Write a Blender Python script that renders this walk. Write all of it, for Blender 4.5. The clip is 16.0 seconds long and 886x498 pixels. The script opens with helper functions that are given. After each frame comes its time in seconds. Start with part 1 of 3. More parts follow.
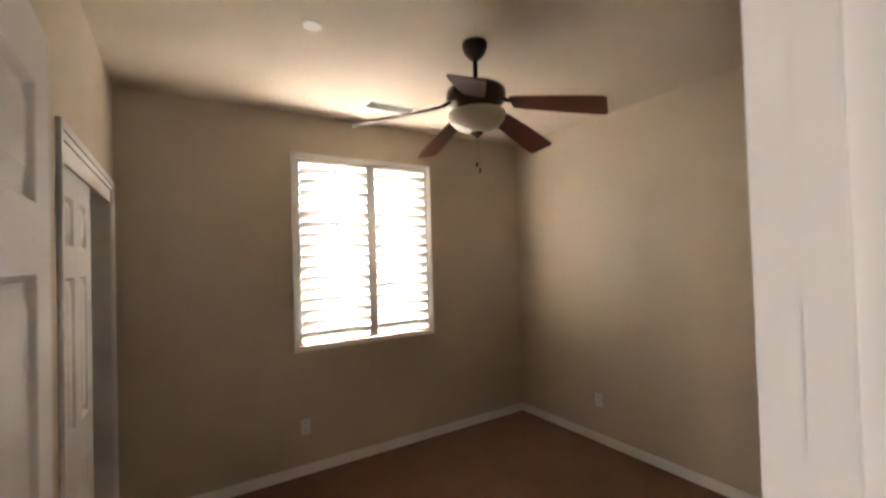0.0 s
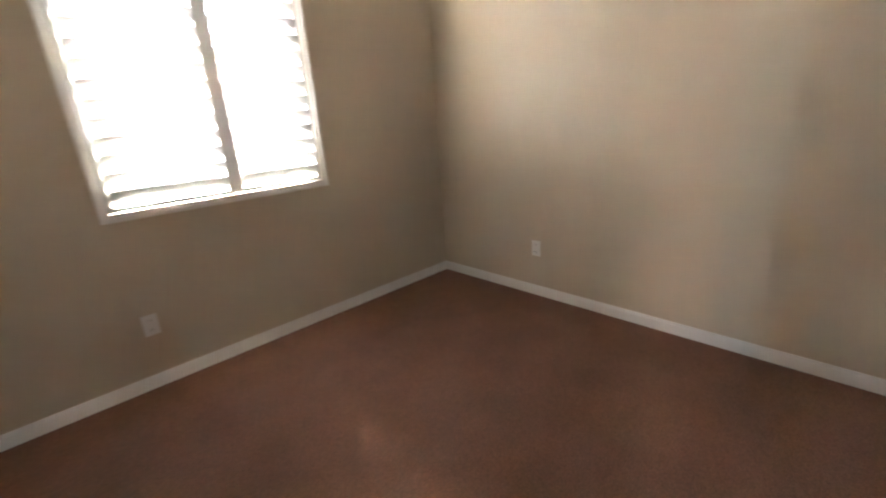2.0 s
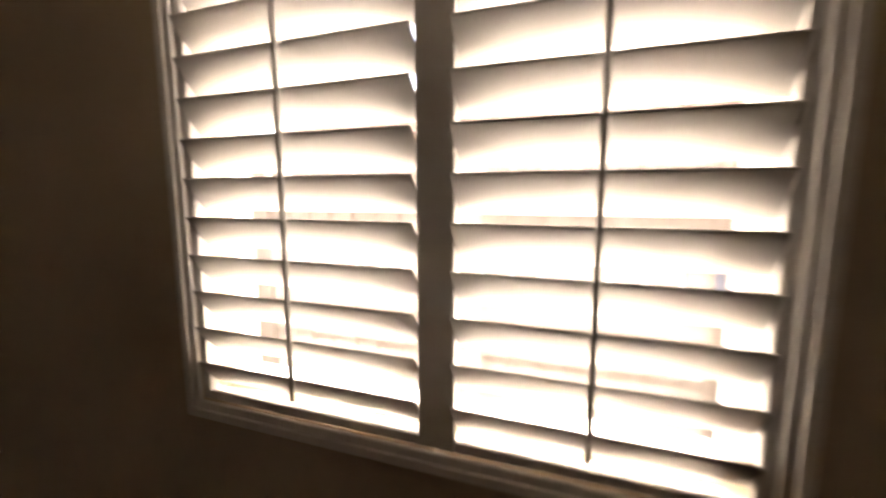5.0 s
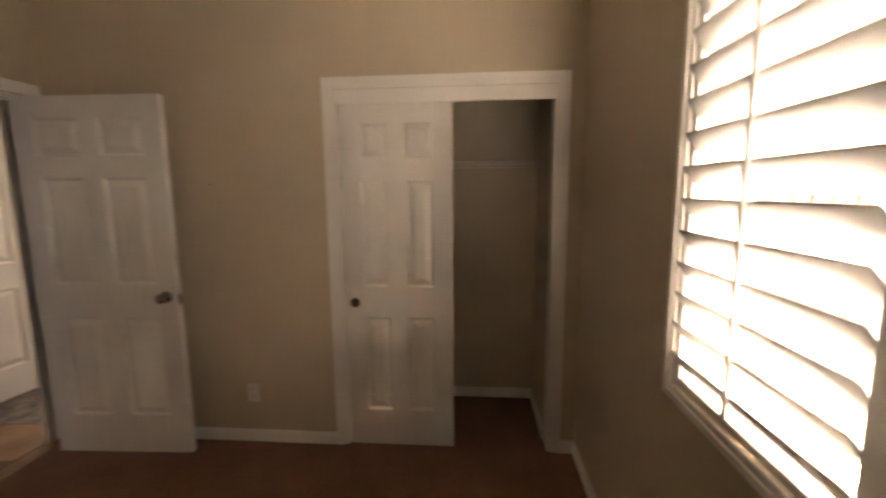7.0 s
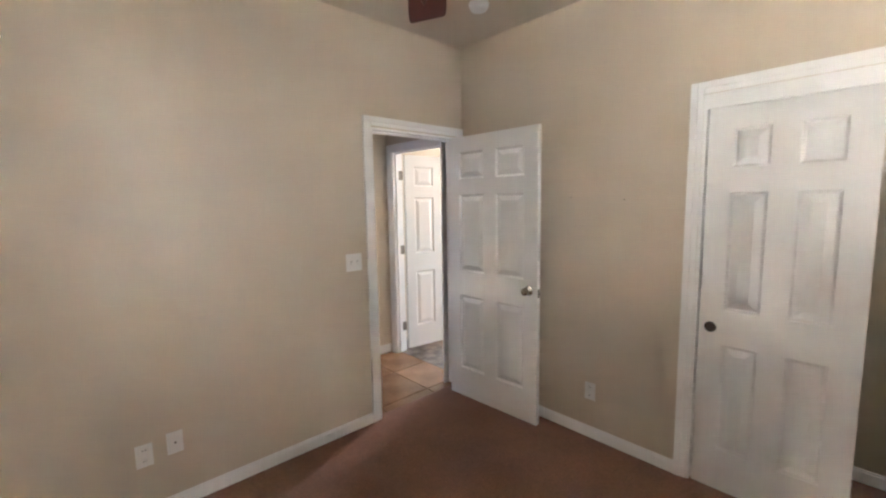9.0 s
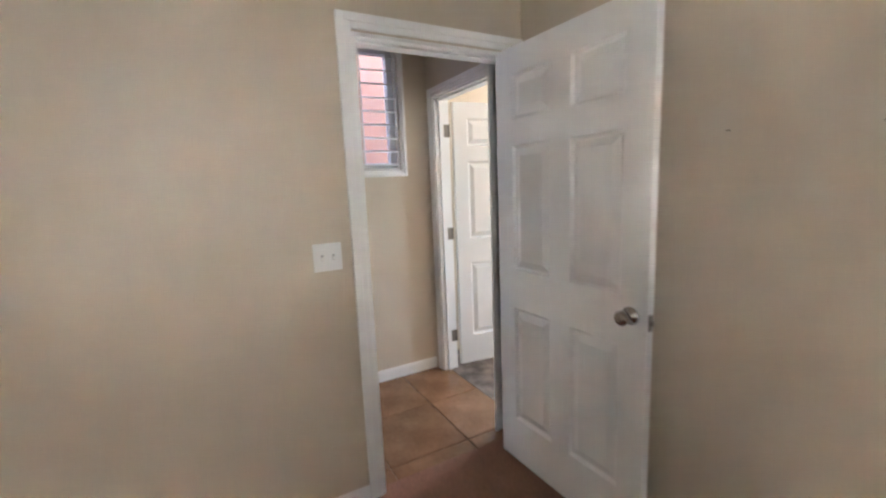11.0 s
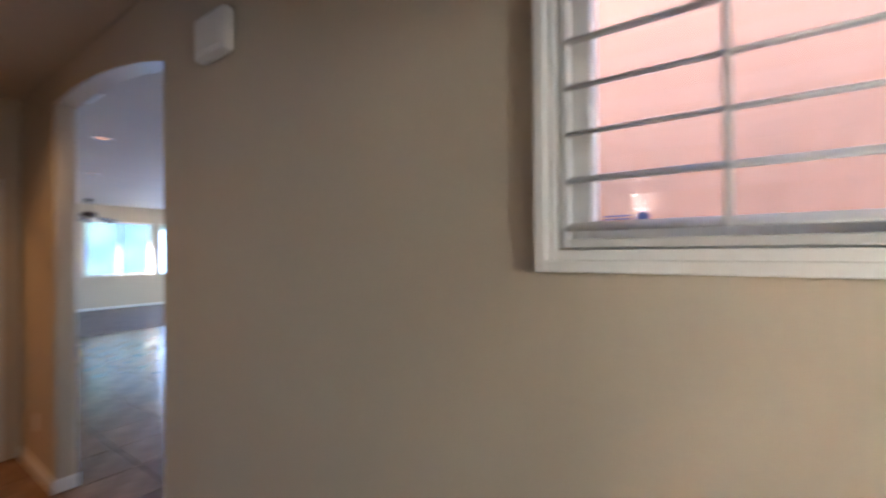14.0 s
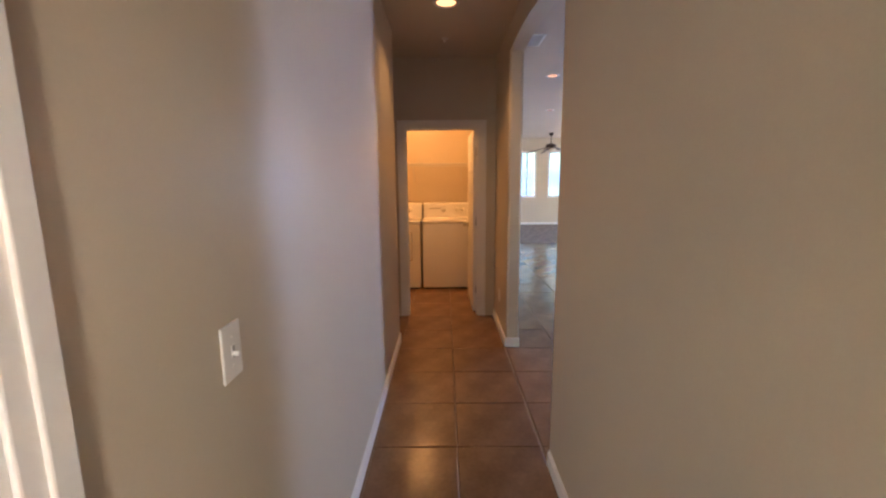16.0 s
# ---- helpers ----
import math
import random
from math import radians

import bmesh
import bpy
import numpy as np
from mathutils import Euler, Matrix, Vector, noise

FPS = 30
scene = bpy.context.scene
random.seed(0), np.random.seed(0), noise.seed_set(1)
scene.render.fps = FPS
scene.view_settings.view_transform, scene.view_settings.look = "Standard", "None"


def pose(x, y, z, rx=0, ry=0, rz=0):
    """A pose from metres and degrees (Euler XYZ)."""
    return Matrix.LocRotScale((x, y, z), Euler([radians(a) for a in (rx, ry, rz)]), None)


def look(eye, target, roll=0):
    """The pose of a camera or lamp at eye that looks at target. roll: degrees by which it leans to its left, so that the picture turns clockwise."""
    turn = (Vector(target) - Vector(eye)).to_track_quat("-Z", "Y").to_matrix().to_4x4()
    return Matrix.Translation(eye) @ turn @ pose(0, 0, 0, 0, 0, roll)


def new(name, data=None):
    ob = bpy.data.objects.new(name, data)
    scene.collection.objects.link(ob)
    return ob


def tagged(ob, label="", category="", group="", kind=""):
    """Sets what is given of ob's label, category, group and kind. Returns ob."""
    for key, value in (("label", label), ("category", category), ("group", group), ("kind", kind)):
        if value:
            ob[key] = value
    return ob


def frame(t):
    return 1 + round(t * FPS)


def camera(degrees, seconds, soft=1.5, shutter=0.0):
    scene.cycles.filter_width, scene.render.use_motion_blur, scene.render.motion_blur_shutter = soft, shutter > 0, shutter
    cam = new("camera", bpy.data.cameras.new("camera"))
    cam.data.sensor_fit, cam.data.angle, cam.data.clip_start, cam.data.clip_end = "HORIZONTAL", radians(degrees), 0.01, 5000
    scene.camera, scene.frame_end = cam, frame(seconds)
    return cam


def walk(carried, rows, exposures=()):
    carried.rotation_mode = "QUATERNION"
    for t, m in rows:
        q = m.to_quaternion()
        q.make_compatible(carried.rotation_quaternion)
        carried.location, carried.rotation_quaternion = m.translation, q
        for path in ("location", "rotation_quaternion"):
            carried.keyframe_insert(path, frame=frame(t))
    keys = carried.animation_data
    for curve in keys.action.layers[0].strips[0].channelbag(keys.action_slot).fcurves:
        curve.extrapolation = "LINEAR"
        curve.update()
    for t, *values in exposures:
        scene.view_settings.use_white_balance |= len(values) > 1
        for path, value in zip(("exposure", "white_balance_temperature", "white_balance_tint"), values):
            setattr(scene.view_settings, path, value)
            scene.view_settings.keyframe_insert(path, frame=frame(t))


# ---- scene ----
cam = camera(93.8, 16.0, soft=2.2, shutter=0.5)
PATH = [
    (0, (0.348, -0.190, 1.621), (1.418, 1.500, 1.659), -1.7),
    (0.5, (0.462, -0.035, 1.617), (1.515, 1.655, 1.452), -1.8),
    (1, (0.567, 0.178, 1.490), (1.588, 1.869, 1.185), -3.0),
    (1.5, (0.728, 0.305, 1.368), (1.829, 1.910, 0.919), -4.2),
    (2, (0.894, 0.515, 1.317), (2.203, 1.9, 0.71), -4.0),
    (2.5, (1.130, 0.734, 1.303), (2.491, 2.012, 0.592), -3.6),
    (3, (1.349, 1.012, 1.221), (2.628, 2.386, 0.532), -3.2),
    (3.2, (1.428, 1.137, 1.231), (2.646, 2.595, 0.604), -3.0),
    (5.3, (1.99, 2.489, 1.484), (0.847, 4.114, 1.256), 0.7),
    (5.5, (1.978, 2.542, 1.486), (0.54, 3.911, 1.252), 1.0),
    (6, (2.026, 2.59, 1.494), (0.136, 3.185, 1.221), 0.9),
    (6.5, (2.106, 2.562, 1.500), (0.133, 2.753, 1.238), 0.1),
    (7, (2.278, 2.49, 1.526), (0.304, 2.334, 1.248), -0.5),
    (7.5, (2.365, 2.447, 1.575), (0.489, 1.782, 1.376), -0.6),
    (8, (2.412, 2.462, 1.611), (0.759, 1.349, 1.445), -0.3),
    (8.5, (2.457, 2.431, 1.619), (0.99, 1.083, 1.434), -0.6),
    (8.7, (2.46, 2.427, 1.597), (1.049, 1.023, 1.4), -0.7),
    (10.8, (1.545, 1.83, 1.452), (0.533, 0.136, 1.126), -2.6),
    (11, (1.416, 1.712, 1.445), (0.473, -0.025, 1.139), -2.4),
    (11.5, (1.099, 1.425, 1.431), (0.376, -0.415, 1.127), -2.3),
    (12, (0.778, 1.118, 1.46), (0.345, -0.811, 1.162), -2.8),
    (12.5, (0.634, 0.756, 1.429), (0.446, -1.218, 1.168), -3.2),
    (13, (0.496, 0.384, 1.448), (0.61, -1.605, 1.276), -3.7),
    (13.5, (0.445, -0.001, 1.535), (0.905, -1.947, 1.562), -2.0),
    (14, (0.478, -0.313, 1.558), (1.608, -1.963, 1.571), -0.4),
    (14.5, (0.509, -0.517, 1.523), (2.237, -1.523, 1.467), 0.3),
    (15, (0.5, -0.558, 1.523), (2.441, -0.992, 1.307), 0.4),
    (15.5, (0.495, -0.56, 1.506), (2.471, -0.682, 1.226), -0.4),
    (16, (0.498, -0.569, 1.491), (2.473, -0.559, 1.171), -0.5),
]
EXPOSURES = [(0, 4.85, 7000, 14), (1, 5.2, 6500, 12), (2, 5.75, 6200, 10), (3, 5.65, 5700, 8), (5.5, 2.7, 8200, 21), (6.0, 3.5, 8200, 20), (6.5, 4.05, 8300, 19), (7, 4.4, 8300, 19), (7.5, 5.1, 8300, 20),
             (8, 5.45, 6200, 11), (8.5, 5.65, 6000, 10), (11, 5.5, 5850, 9), (12, 5.4, 5850, 9), (12.5, 5.3, 5800, 8), (13, 5.3, 5900, 8), (13.5, 5.4, 6200, 10), (14, 5.5, 6600, 12), (14.5, 5.85, 7200, 10), (15, 5.95, 7500, 8), (16, 5.85, 7900, 18)]
walk(cam, [(t, look(eye, target, roll)) for t, eye, target, roll in PATH], EXPOSURES)

# ---- world, sun and lamps ----
world = bpy.data.worlds.new("world")
scene.world = world
world.use_nodes = True
sky = world.node_tree.nodes.new("ShaderNodeTexSky")
sky.sky_type, sky.sun_disc = "NISHITA", False
sky.sun_elevation, sky.sun_rotation = radians(42), radians(5)
background = world.node_tree.nodes["Background"]
background.inputs["Strength"].default_value = 0.10
world.node_tree.links.new(sky.outputs["Color"], background.inputs["Color"])


def lamp(name, kind, m, energy, color, **more):
    data = bpy.data.lights.new(name, kind)
    data.energy, data.color = energy, color
    if kind == "SUN":
        data.angle = radians(0.5)
    if kind == "AREA":
        data.shape, data.size, data.size_y = "RECTANGLE", more["size"], more["size_y"]
    if kind in ("POINT", "SPOT"):
        data.shadow_soft_size = more.get("radius", 0.05)
    if kind == "SPOT":
        data.spot_size, data.spot_blend = radians(more["cone"]), 0.6
    ob = new(name, data)
    ob.matrix_basis = m
    return ob


lamp("sun", "SUN", look((0.9, 11.0, 10.0), (0.0, 0.0, 0.0)), 5.0, (1.0, 0.93, 0.84))
lamp("hall_downlight_lamp", "SPOT", look((3.70, -0.59, 2.72), (3.70, -0.59, 0)), 0.36, (1.0, 0.60, 0.30), cone=130, radius=0.06)
lamp("laundry_lamp", "POINT", pose(5.75, -0.2, 2.55), 0.78, (1.0, 0.52, 0.20), radius=0.12)
# daylight through two unseen, assumed openings of the next bedroom
# added to brighten the open door leaf
lamp("west_room_daylight", "AREA", look((-3.15, 0.45, 1.67), (0, -0.35, 1.3)), 1.0, (0.84, 0.94, 1.0), size=0.6, size_y=0.9)
lamp("west_room_daylight", "AREA", look((-3.15, -1.55, 1.67), (0, -0.6, 1.4)), 2.0, (0.92, 0.97, 1.0), size=0.7, size_y=0.9)

# daylight in two of the living room's window openings
lamp("living_daylight", "AREA", look((14.84, -6.30, 1.55), (2.6, -0.9, 1.3)), 1.2, (0.34, 0.54, 1.0), size=0.7, size_y=1.45)
lamp("living_daylight", "AREA", look((10.4, -9.04, 1.35), (2.3, -0.13, 1.6)), 8.0, (0.12, 0.33, 1.0), size=1.0, size_y=1.9)

# ---- materials ----


def surface(name, base, rough=0.6, grain=60.0, spread=0.06, stain=1.2, stains=0.10, bump=0.05, depth=0.002, metal=0.0, ior=1.5, other=None, stretch=(1, 1, 1), jitter=0.0):
    """A painted, woven or stone surface: fine grain with relief, and broad soft stains."""
    m = bpy.data.materials.new(name)
    m.use_nodes = True
    n, l = m.node_tree.nodes, m.node_tree.links
    bsdf = n["Principled BSDF"]
    place = n.new("ShaderNodeTexCoord")
    turn = n.new("ShaderNodeMapping")
    turn.inputs["Scale"].default_value = stretch
    l.new(place.outputs["Object"], turn.inputs["Vector"])
    fine = n.new("ShaderNodeTexNoise")
    fine.inputs["Scale"].default_value, fine.inputs["Detail"].default_value = grain, 4
    broad = n.new("ShaderNodeTexNoise")
    broad.inputs["Scale"].default_value, broad.inputs["Detail"].default_value = stain, 5
    l.new(turn.outputs["Vector"], fine.inputs["Vector"])
    l.new(place.outputs["Object"], broad.inputs["Vector"])
    dark = other or tuple(c * (1 - 3 * stains) for c in base)
    mix = n.new("ShaderNodeMix")
    mix.data_type = "RGBA"
    mix.inputs["A"].default_value, mix.inputs["B"].default_value = (*dark, 1), (*base, 1)
    ramp = n.new("ShaderNodeMapRange")
    ramp.inputs["From Min"].default_value, ramp.inputs["From Max"].default_value = 0.35, 0.62
    l.new(broad.outputs["Fac"], ramp.inputs["Value"])
    l.new(ramp.outputs["Result"], mix.inputs["Factor"])
    shade = n.new("ShaderNodeHueSaturation")
    value = n.new("ShaderNodeMapRange")
    value.inputs["To Min"].default_value, value.inputs["To Max"].default_value = 1 - 2 * spread, 1 + 2 * spread
    l.new(fine.outputs["Fac"], value.inputs["Value"])
    last = value.outputs["Result"]
    if jitter:
        info = n.new("ShaderNodeObjectInfo")
        wide = n.new("ShaderNodeMapRange")
        wide.inputs["To Min"].default_value, wide.inputs["To Max"].default_value = 1 - jitter, 1 + jitter
        times = n.new("ShaderNodeMath")
        times.operation = "MULTIPLY"
        l.new(info.outputs["Random"], wide.inputs["Value"])
        l.new(last, times.inputs[0])
        l.new(wide.outputs["Result"], times.inputs[1])
        last = times.outputs["Value"]
    l.new(last, shade.inputs["Value"])
    l.new(mix.outputs["Result"], shade.inputs["Color"])
    l.new(shade.outputs["Color"], bsdf.inputs["Base Color"])
    gloss = n.new("ShaderNodeMapRange")
    gloss.inputs["To Min"].default_value, gloss.inputs["To Max"].default_value = max(0.03, rough - 0.08), min(1, rough + 0.08)
    l.new(broad.outputs["Fac"], gloss.inputs["Value"])
    l.new(gloss.outputs["Result"], bsdf.inputs["Roughness"])
    bsdf.inputs["Metallic"].default_value, bsdf.inputs["IOR"].default_value = metal, ior
    relief = n.new("ShaderNodeBump")
    relief.inputs["Strength"].default_value, relief.inputs["Distance"].default_value = bump, depth
    l.new(fine.outputs["Fac"], relief.inputs["Height"])
    l.new(relief.outputs["Normal"], bsdf.inputs["Normal"])
    return m


def glow(name, color, strength, other=None, scale=2.0):
    m = bpy.data.materials.new(name)
    m.use_nodes = True
    n, l = m.node_tree.nodes, m.node_tree.links
    n.remove(n["Principled BSDF"])
    lit = n.new("ShaderNodeEmission")
    lit.inputs["Color"].default_value, lit.inputs["Strength"].default_value = (*color, 1), strength
    if other:
        place = n.new("ShaderNodeTexCoord")
        blot = n.new("ShaderNodeTexNoise")
        blot.inputs["Scale"].default_value, blot.inputs["Detail"].default_value = scale, 6
        mix = n.new("ShaderNodeMix")
        mix.data_type = "RGBA"
        mix.inputs["A"].default_value, mix.inputs["B"].default_value = (*color, 1), (*other, 1)
        l.new(place.outputs["Object"], blot.inputs["Vector"])
        ramp = n.new("ShaderNodeMapRange")
        ramp.inputs["From Min"].default_value, ramp.inputs["From Max"].default_value = 0.4, 0.6
        l.new(blot.outputs["Fac"], ramp.inputs["Value"])
        l.new(ramp.outputs["Result"], mix.inputs["Factor"])
        l.new(mix.outputs["Result"], lit.inputs["Color"])
    l.new(lit.outputs["Emission"], n["Material Output"].inputs["Surface"])
    return m


WALL = surface("beige wall paint", (0.60, 0.512, 0.396), 0.44, 170, 0.015, 0.9, 0.02, 0.16, 0.0015)
CEILING = surface("beige ceiling paint", (0.61, 0.53, 0.43), 0.75, 120, 0.02, 0.8, 0.02, 0.25, 0.002)
TRIM = surface("white trim paint", (0.86, 0.85, 0.83), 0.33, 90, 0.01, 1.5, 0.015, 0.04, 0.001)
DOOR = surface("white moulded door paint", (0.82, 0.81, 0.79), 0.36, 60, 0.012, 1.5, 0.02, 0.06, 0.0008, stretch=(1, 1, 0.08))
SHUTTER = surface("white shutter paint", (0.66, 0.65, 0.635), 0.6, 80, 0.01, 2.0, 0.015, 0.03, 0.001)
CARPET = surface("brown carpet pile", (0.245, 0.119, 0.074), 0.95, 230, 0.45, 3.4, 0.05, 0.6, 0.008)
CARPET_GREY = surface("grey patterned carpet", (0.26, 0.215, 0.185), 0.95, 160, 0.3, 9.0, 0.10, 0.9, 0.008, other=(0.12, 0.095, 0.08))
TILE = surface("glazed terracotta tile", (0.285, 0.160, 0.088), 0.22, 40, 0.07, 5.0, 0.1, 0.10, 0.001, other=(0.215, 0.115, 0.060), jitter=0.10)
GROUT = surface("brown tile grout", (0.31, 0.20, 0.125), 0.9, 220, 0.1, 3, 0.06, 0.4, 0.002)
PLATE = surface("white plastic plate", (0.80, 0.79, 0.76), 0.35, 60, 0.01, 4, 0.01, 0.02, 0.0005)
# mid grey that stands in for the soft shade round the switch toggles
TOGGLE_SHADE = surface("toggle shade grey", (0.46, 0.455, 0.44), 0.5, 60, 0.02, 4, 0.02, 0.02, 0.0005)
SLOT = surface("dark slot", (0.03, 0.028, 0.025), 0.6)
NICKEL = surface("brushed nickel", (0.25, 0.225, 0.20), 0.30, 200, 0.05, 6, 0.03, 0.05, 0.0005, metal=1.0)
KNOB = surface("satin nickel knob", (0.40, 0.37, 0.33), 0.18, 200, 0.03, 6, 0.02, 0.03, 0.0003, metal=1.0)
BRONZE = surface("dark oiled bronze", (0.060, 0.035, 0.026), 0.30, 150, 0.1, 8, 0.08, 0.05, 0.0005, metal=0.6)
BLADE = surface("dark cherry wood blade", (0.080, 0.016, 0.012), 0.30, 45, 0.15, 3, 0.04, 0.06, 0.0005, stretch=(0.08, 1, 1))
BOWL = surface("frosted cream glass", (0.78, 0.72, 0.62), 0.30, 20, 0.03, 6, 0.04, 0.03, 0.0005)
ENAMEL = surface("white appliance enamel", (0.80, 0.79, 0.78), 0.22, 40, 0.01, 3, 0.01, 0.02, 0.0005)
WIRE = surface("white coated wire", (0.78, 0.77, 0.75), 0.4)
STUCCO_PINK = surface("salmon stucco", (0.61, 0.345, 0.240), 0.9, 70, 0.08, 0.7, 0.05, 0.6, 0.006)
STUCCO = surface("tan stucco", (0.50, 0.42, 0.34), 0.9, 70, 0.08, 0.7, 0.05, 0.6, 0.006)
FENCE = surface("weathered fence board", (0.26, 0.25, 0.255), 0.85, 40, 0.12, 3, 0.08, 0.3, 0.003, stretch=(1, 1, 0.1), jitter=0.12)
CONCRETE = surface("pale concrete ground", (0.52, 0.49, 0.45), 0.9, 30, 0.08, 0.5, 0.05, 0.4, 0.004)
ROOF = surface("clay roof", (0.30, 0.17, 0.12), 0.8, 30, 0.12, 1, 0.08, 0.4, 0.005)
VINYL = surface("white vinyl frame", (0.86, 0.86, 0.86), 0.35, 50, 0.01, 3, 0.01, 0.02, 0.0005)
STICKER = surface("blue sticker", (0.05, 0.12, 0.50), 0.4)
BULB = glow("warm lamp lens", (1.0, 0.50, 0.26), 0.045)
COOL_BULB = glow("dim pink lamp lens", (1.0, 0.52, 0.40), 0.02)
DAYLIGHT = glow("garden daylight", (0.25, 0.49, 1.0), 0.046, (0.40, 0.74, 0.70), 0.9)
GLASS = bpy.data.materials.new("clear window glass")
GLASS.use_nodes = True
_g = GLASS.node_tree.nodes["Principled BSDF"]
_g.inputs["Base Color"].default_value = (1, 1, 1, 1)
_g.inputs["Roughness"].default_value, _g.inputs["IOR"].default_value, _g.inputs["Transmission Weight"].default_value = 0.0, 1.45, 1.0

# ---- mesh helpers ----


def box(bm, x0, x1, y0, y1, z0, z1, bevel=0.0):
    v = bmesh.ops.create_cube(bm, size=1.0, matrix=Matrix.Translation(((x0 + x1) / 2, (y0 + y1) / 2, (z0 + z1) / 2)) @ Matrix.Diagonal((abs(x1 - x0), abs(y1 - y0), abs(z1 - z0), 1)))["verts"]
    if bevel:
        edges = list({e for a in v for e in a.link_edges})
        bmesh.ops.bevel(bm, geom=edges, offset=bevel, segments=2, affect="EDGES", profile=0.5)
    return bm


def boxed(*args, bevel=0.0):
    return box(bmesh.new(), *args, bevel=bevel)


def tube(bm, a, b, r, sides=12, r2=None):
    a, b = Vector(a), Vector(b)
    m = Matrix.Translation((a + b) / 2) @ (b - a).to_track_quat("Z", "Y").to_matrix().to_4x4()
    bmesh.ops.create_cone(bm, cap_ends=True, segments=sides, radius1=r, radius2=r if r2 is None else r2, depth=(b - a).length, matrix=m)
    return bm


def lathe(bm, profile, sides=32, m=Matrix()):
    """A turned shape from (radius, height) pairs, about the local z axis."""
    rings = []
    for r, z in profile:
        rings.append([bm.verts.new(m @ Vector((r * math.cos(2 * math.pi * k / sides), r * math.sin(2 * math.pi * k / sides), z))) for k in range(sides)])
    for a, b in zip(rings, rings[1:]):
        for k in range(sides):
            bm.faces.new((a[k], a[(k + 1) % sides], b[(k + 1) % sides], b[k]))
    bm.faces.new(rings[0][::-1])
    bm.faces.new(rings[-1])
    bmesh.ops.recalc_face_normals(bm, faces=bm.faces)
    return bm


def mesh_of(name, bm, material, smooth=False):
    me = bpy.data.meshes.new(name)
    for f in bm.faces:
        f.smooth = smooth
    bm.to_mesh(me)
    bm.free()
    me.materials.append(material)
    return me


def part(name, bm, material, parent, label="", smooth=False, m=None):
    ob = new(name, mesh_of(name, bm, material, smooth))
    ob.parent = parent
    if m is not None:
        ob.matrix_basis = m
    if label:
        ob["label"] = label
    return ob


def thing(name, m, label, category, group="", kind=""):
    ob = new(name)
    ob.empty_display_size = 0.1
    ob.matrix_basis = m
    return tagged(ob, label, category, group, kind)


def setting(name, bm, material, label, category, smooth=False):
    return tagged(new(name, mesh_of(name, bm, material, smooth)), label, category, kind="structure")


def wall_along_x(bm, x0, x1, y0, y1, z0, z1, holes=()):
    """A wall that runs along x, with holes (x0, x1, z0, z1) from side to side."""
    at = x0
    for a, b, c, d in sorted(holes):
        if a > at:
            box(bm, at, a, y0, y1, z0, z1)
        if c > z0:
            box(bm, a, b, y0, y1, z0, c)
        if d < z1:
            box(bm, a, b, y0, y1, d, z1)
        at = b
    if x1 > at:
        box(bm, at, x1, y0, y1, z0, z1)
    return bm


def wall_along_y(bm, x0, x1, y0, y1, z0, z1, holes=()):
    at = y0
    for a, b, c, d in sorted(holes):
        if a > at:
            box(bm, x0, x1, at, a, z0, z1)
        if c > z0:
            box(bm, x0, x1, a, b, z0, c)
        if d < z1:
            box(bm, x0, x1, a, b, d, z1)
        at = b
    if y1 > at:
        box(bm, x0, x1, at, y1, z0, z1)
    return bm


# ---- structure: walls, floors, ceilings ----
W, D, H = 3.332, 3.062, 2.755     # bedroom
HS, HN = -1.115, -0.134           # hall's south and north faces
HW = -0.035                        # hall's west face
END = 5.01                        # wall at the hall's east end
LH = 2.92                          # living room height

setting("wall_north", wall_along_x(bmesh.new(), -0.80, W + 0.12, D, D + 0.16, -0.1, H + 0.1, [(1.098, 2.242, 0.972, 2.412)]), WALL, "beige painted bedroom wall around the shuttered window", "wall")
setting("wall_east", boxed(W, W + 0.12, HN, D, -0.1, H + 0.1), WALL, "plain beige painted bedroom wall", "wall")
setting("wall_west", wall_along_y(bmesh.new(), -0.115, 0.0, 0.0, D, -0.1, H + 0.1, [(1.72, 2.92, -0.1, 2.07)]), WALL, "beige painted bedroom wall with the closet opening", "wall")
setting("wall_south", wall_along_x(bmesh.new(), -0.115, 4.25, HN, 0.0, -0.1, H + 0.1, [(0.045, 0.865, -0.1, 2.065)]), WALL, "beige painted wall between bedroom and hall", "wall")
setting("wall_closet_back", boxed(-0.76, -0.64, 1.4, D, -0.1, H + 0.1), WALL, "beige back wall inside the closet", "wall")
setting("wall_closet_side", boxed(-0.64, -0.115, 1.4, 1.5, -0.1, H + 0.1), WALL, "beige side wall inside the closet", "wall")
setting("wall_closet_end", boxed(-0.64, -0.115, 2.906, D, -0.1, H + 0.1), WALL, "beige end wall inside the closet", "wall")
setting("wall_hall_south", wall_along_x(bmesh.new(), -0.15, 2.495, HS - 0.14, HS, -0.1, H + 0.1, [(0.200, 0.750, 1.560, 2.412)]), WALL, "beige painted hall wall with a small window", "wall")
setting("wall_hall_corner", tube(boxed(2.495, 2.52, HS - 0.14, HS - 0.025, -0.1, H), (2.495, HS - 0.025, -0.1), (2.495, HS - 0.025, H), 0.025, 24), WALL, "rounded beige wall corner of the hall", "wall", True)


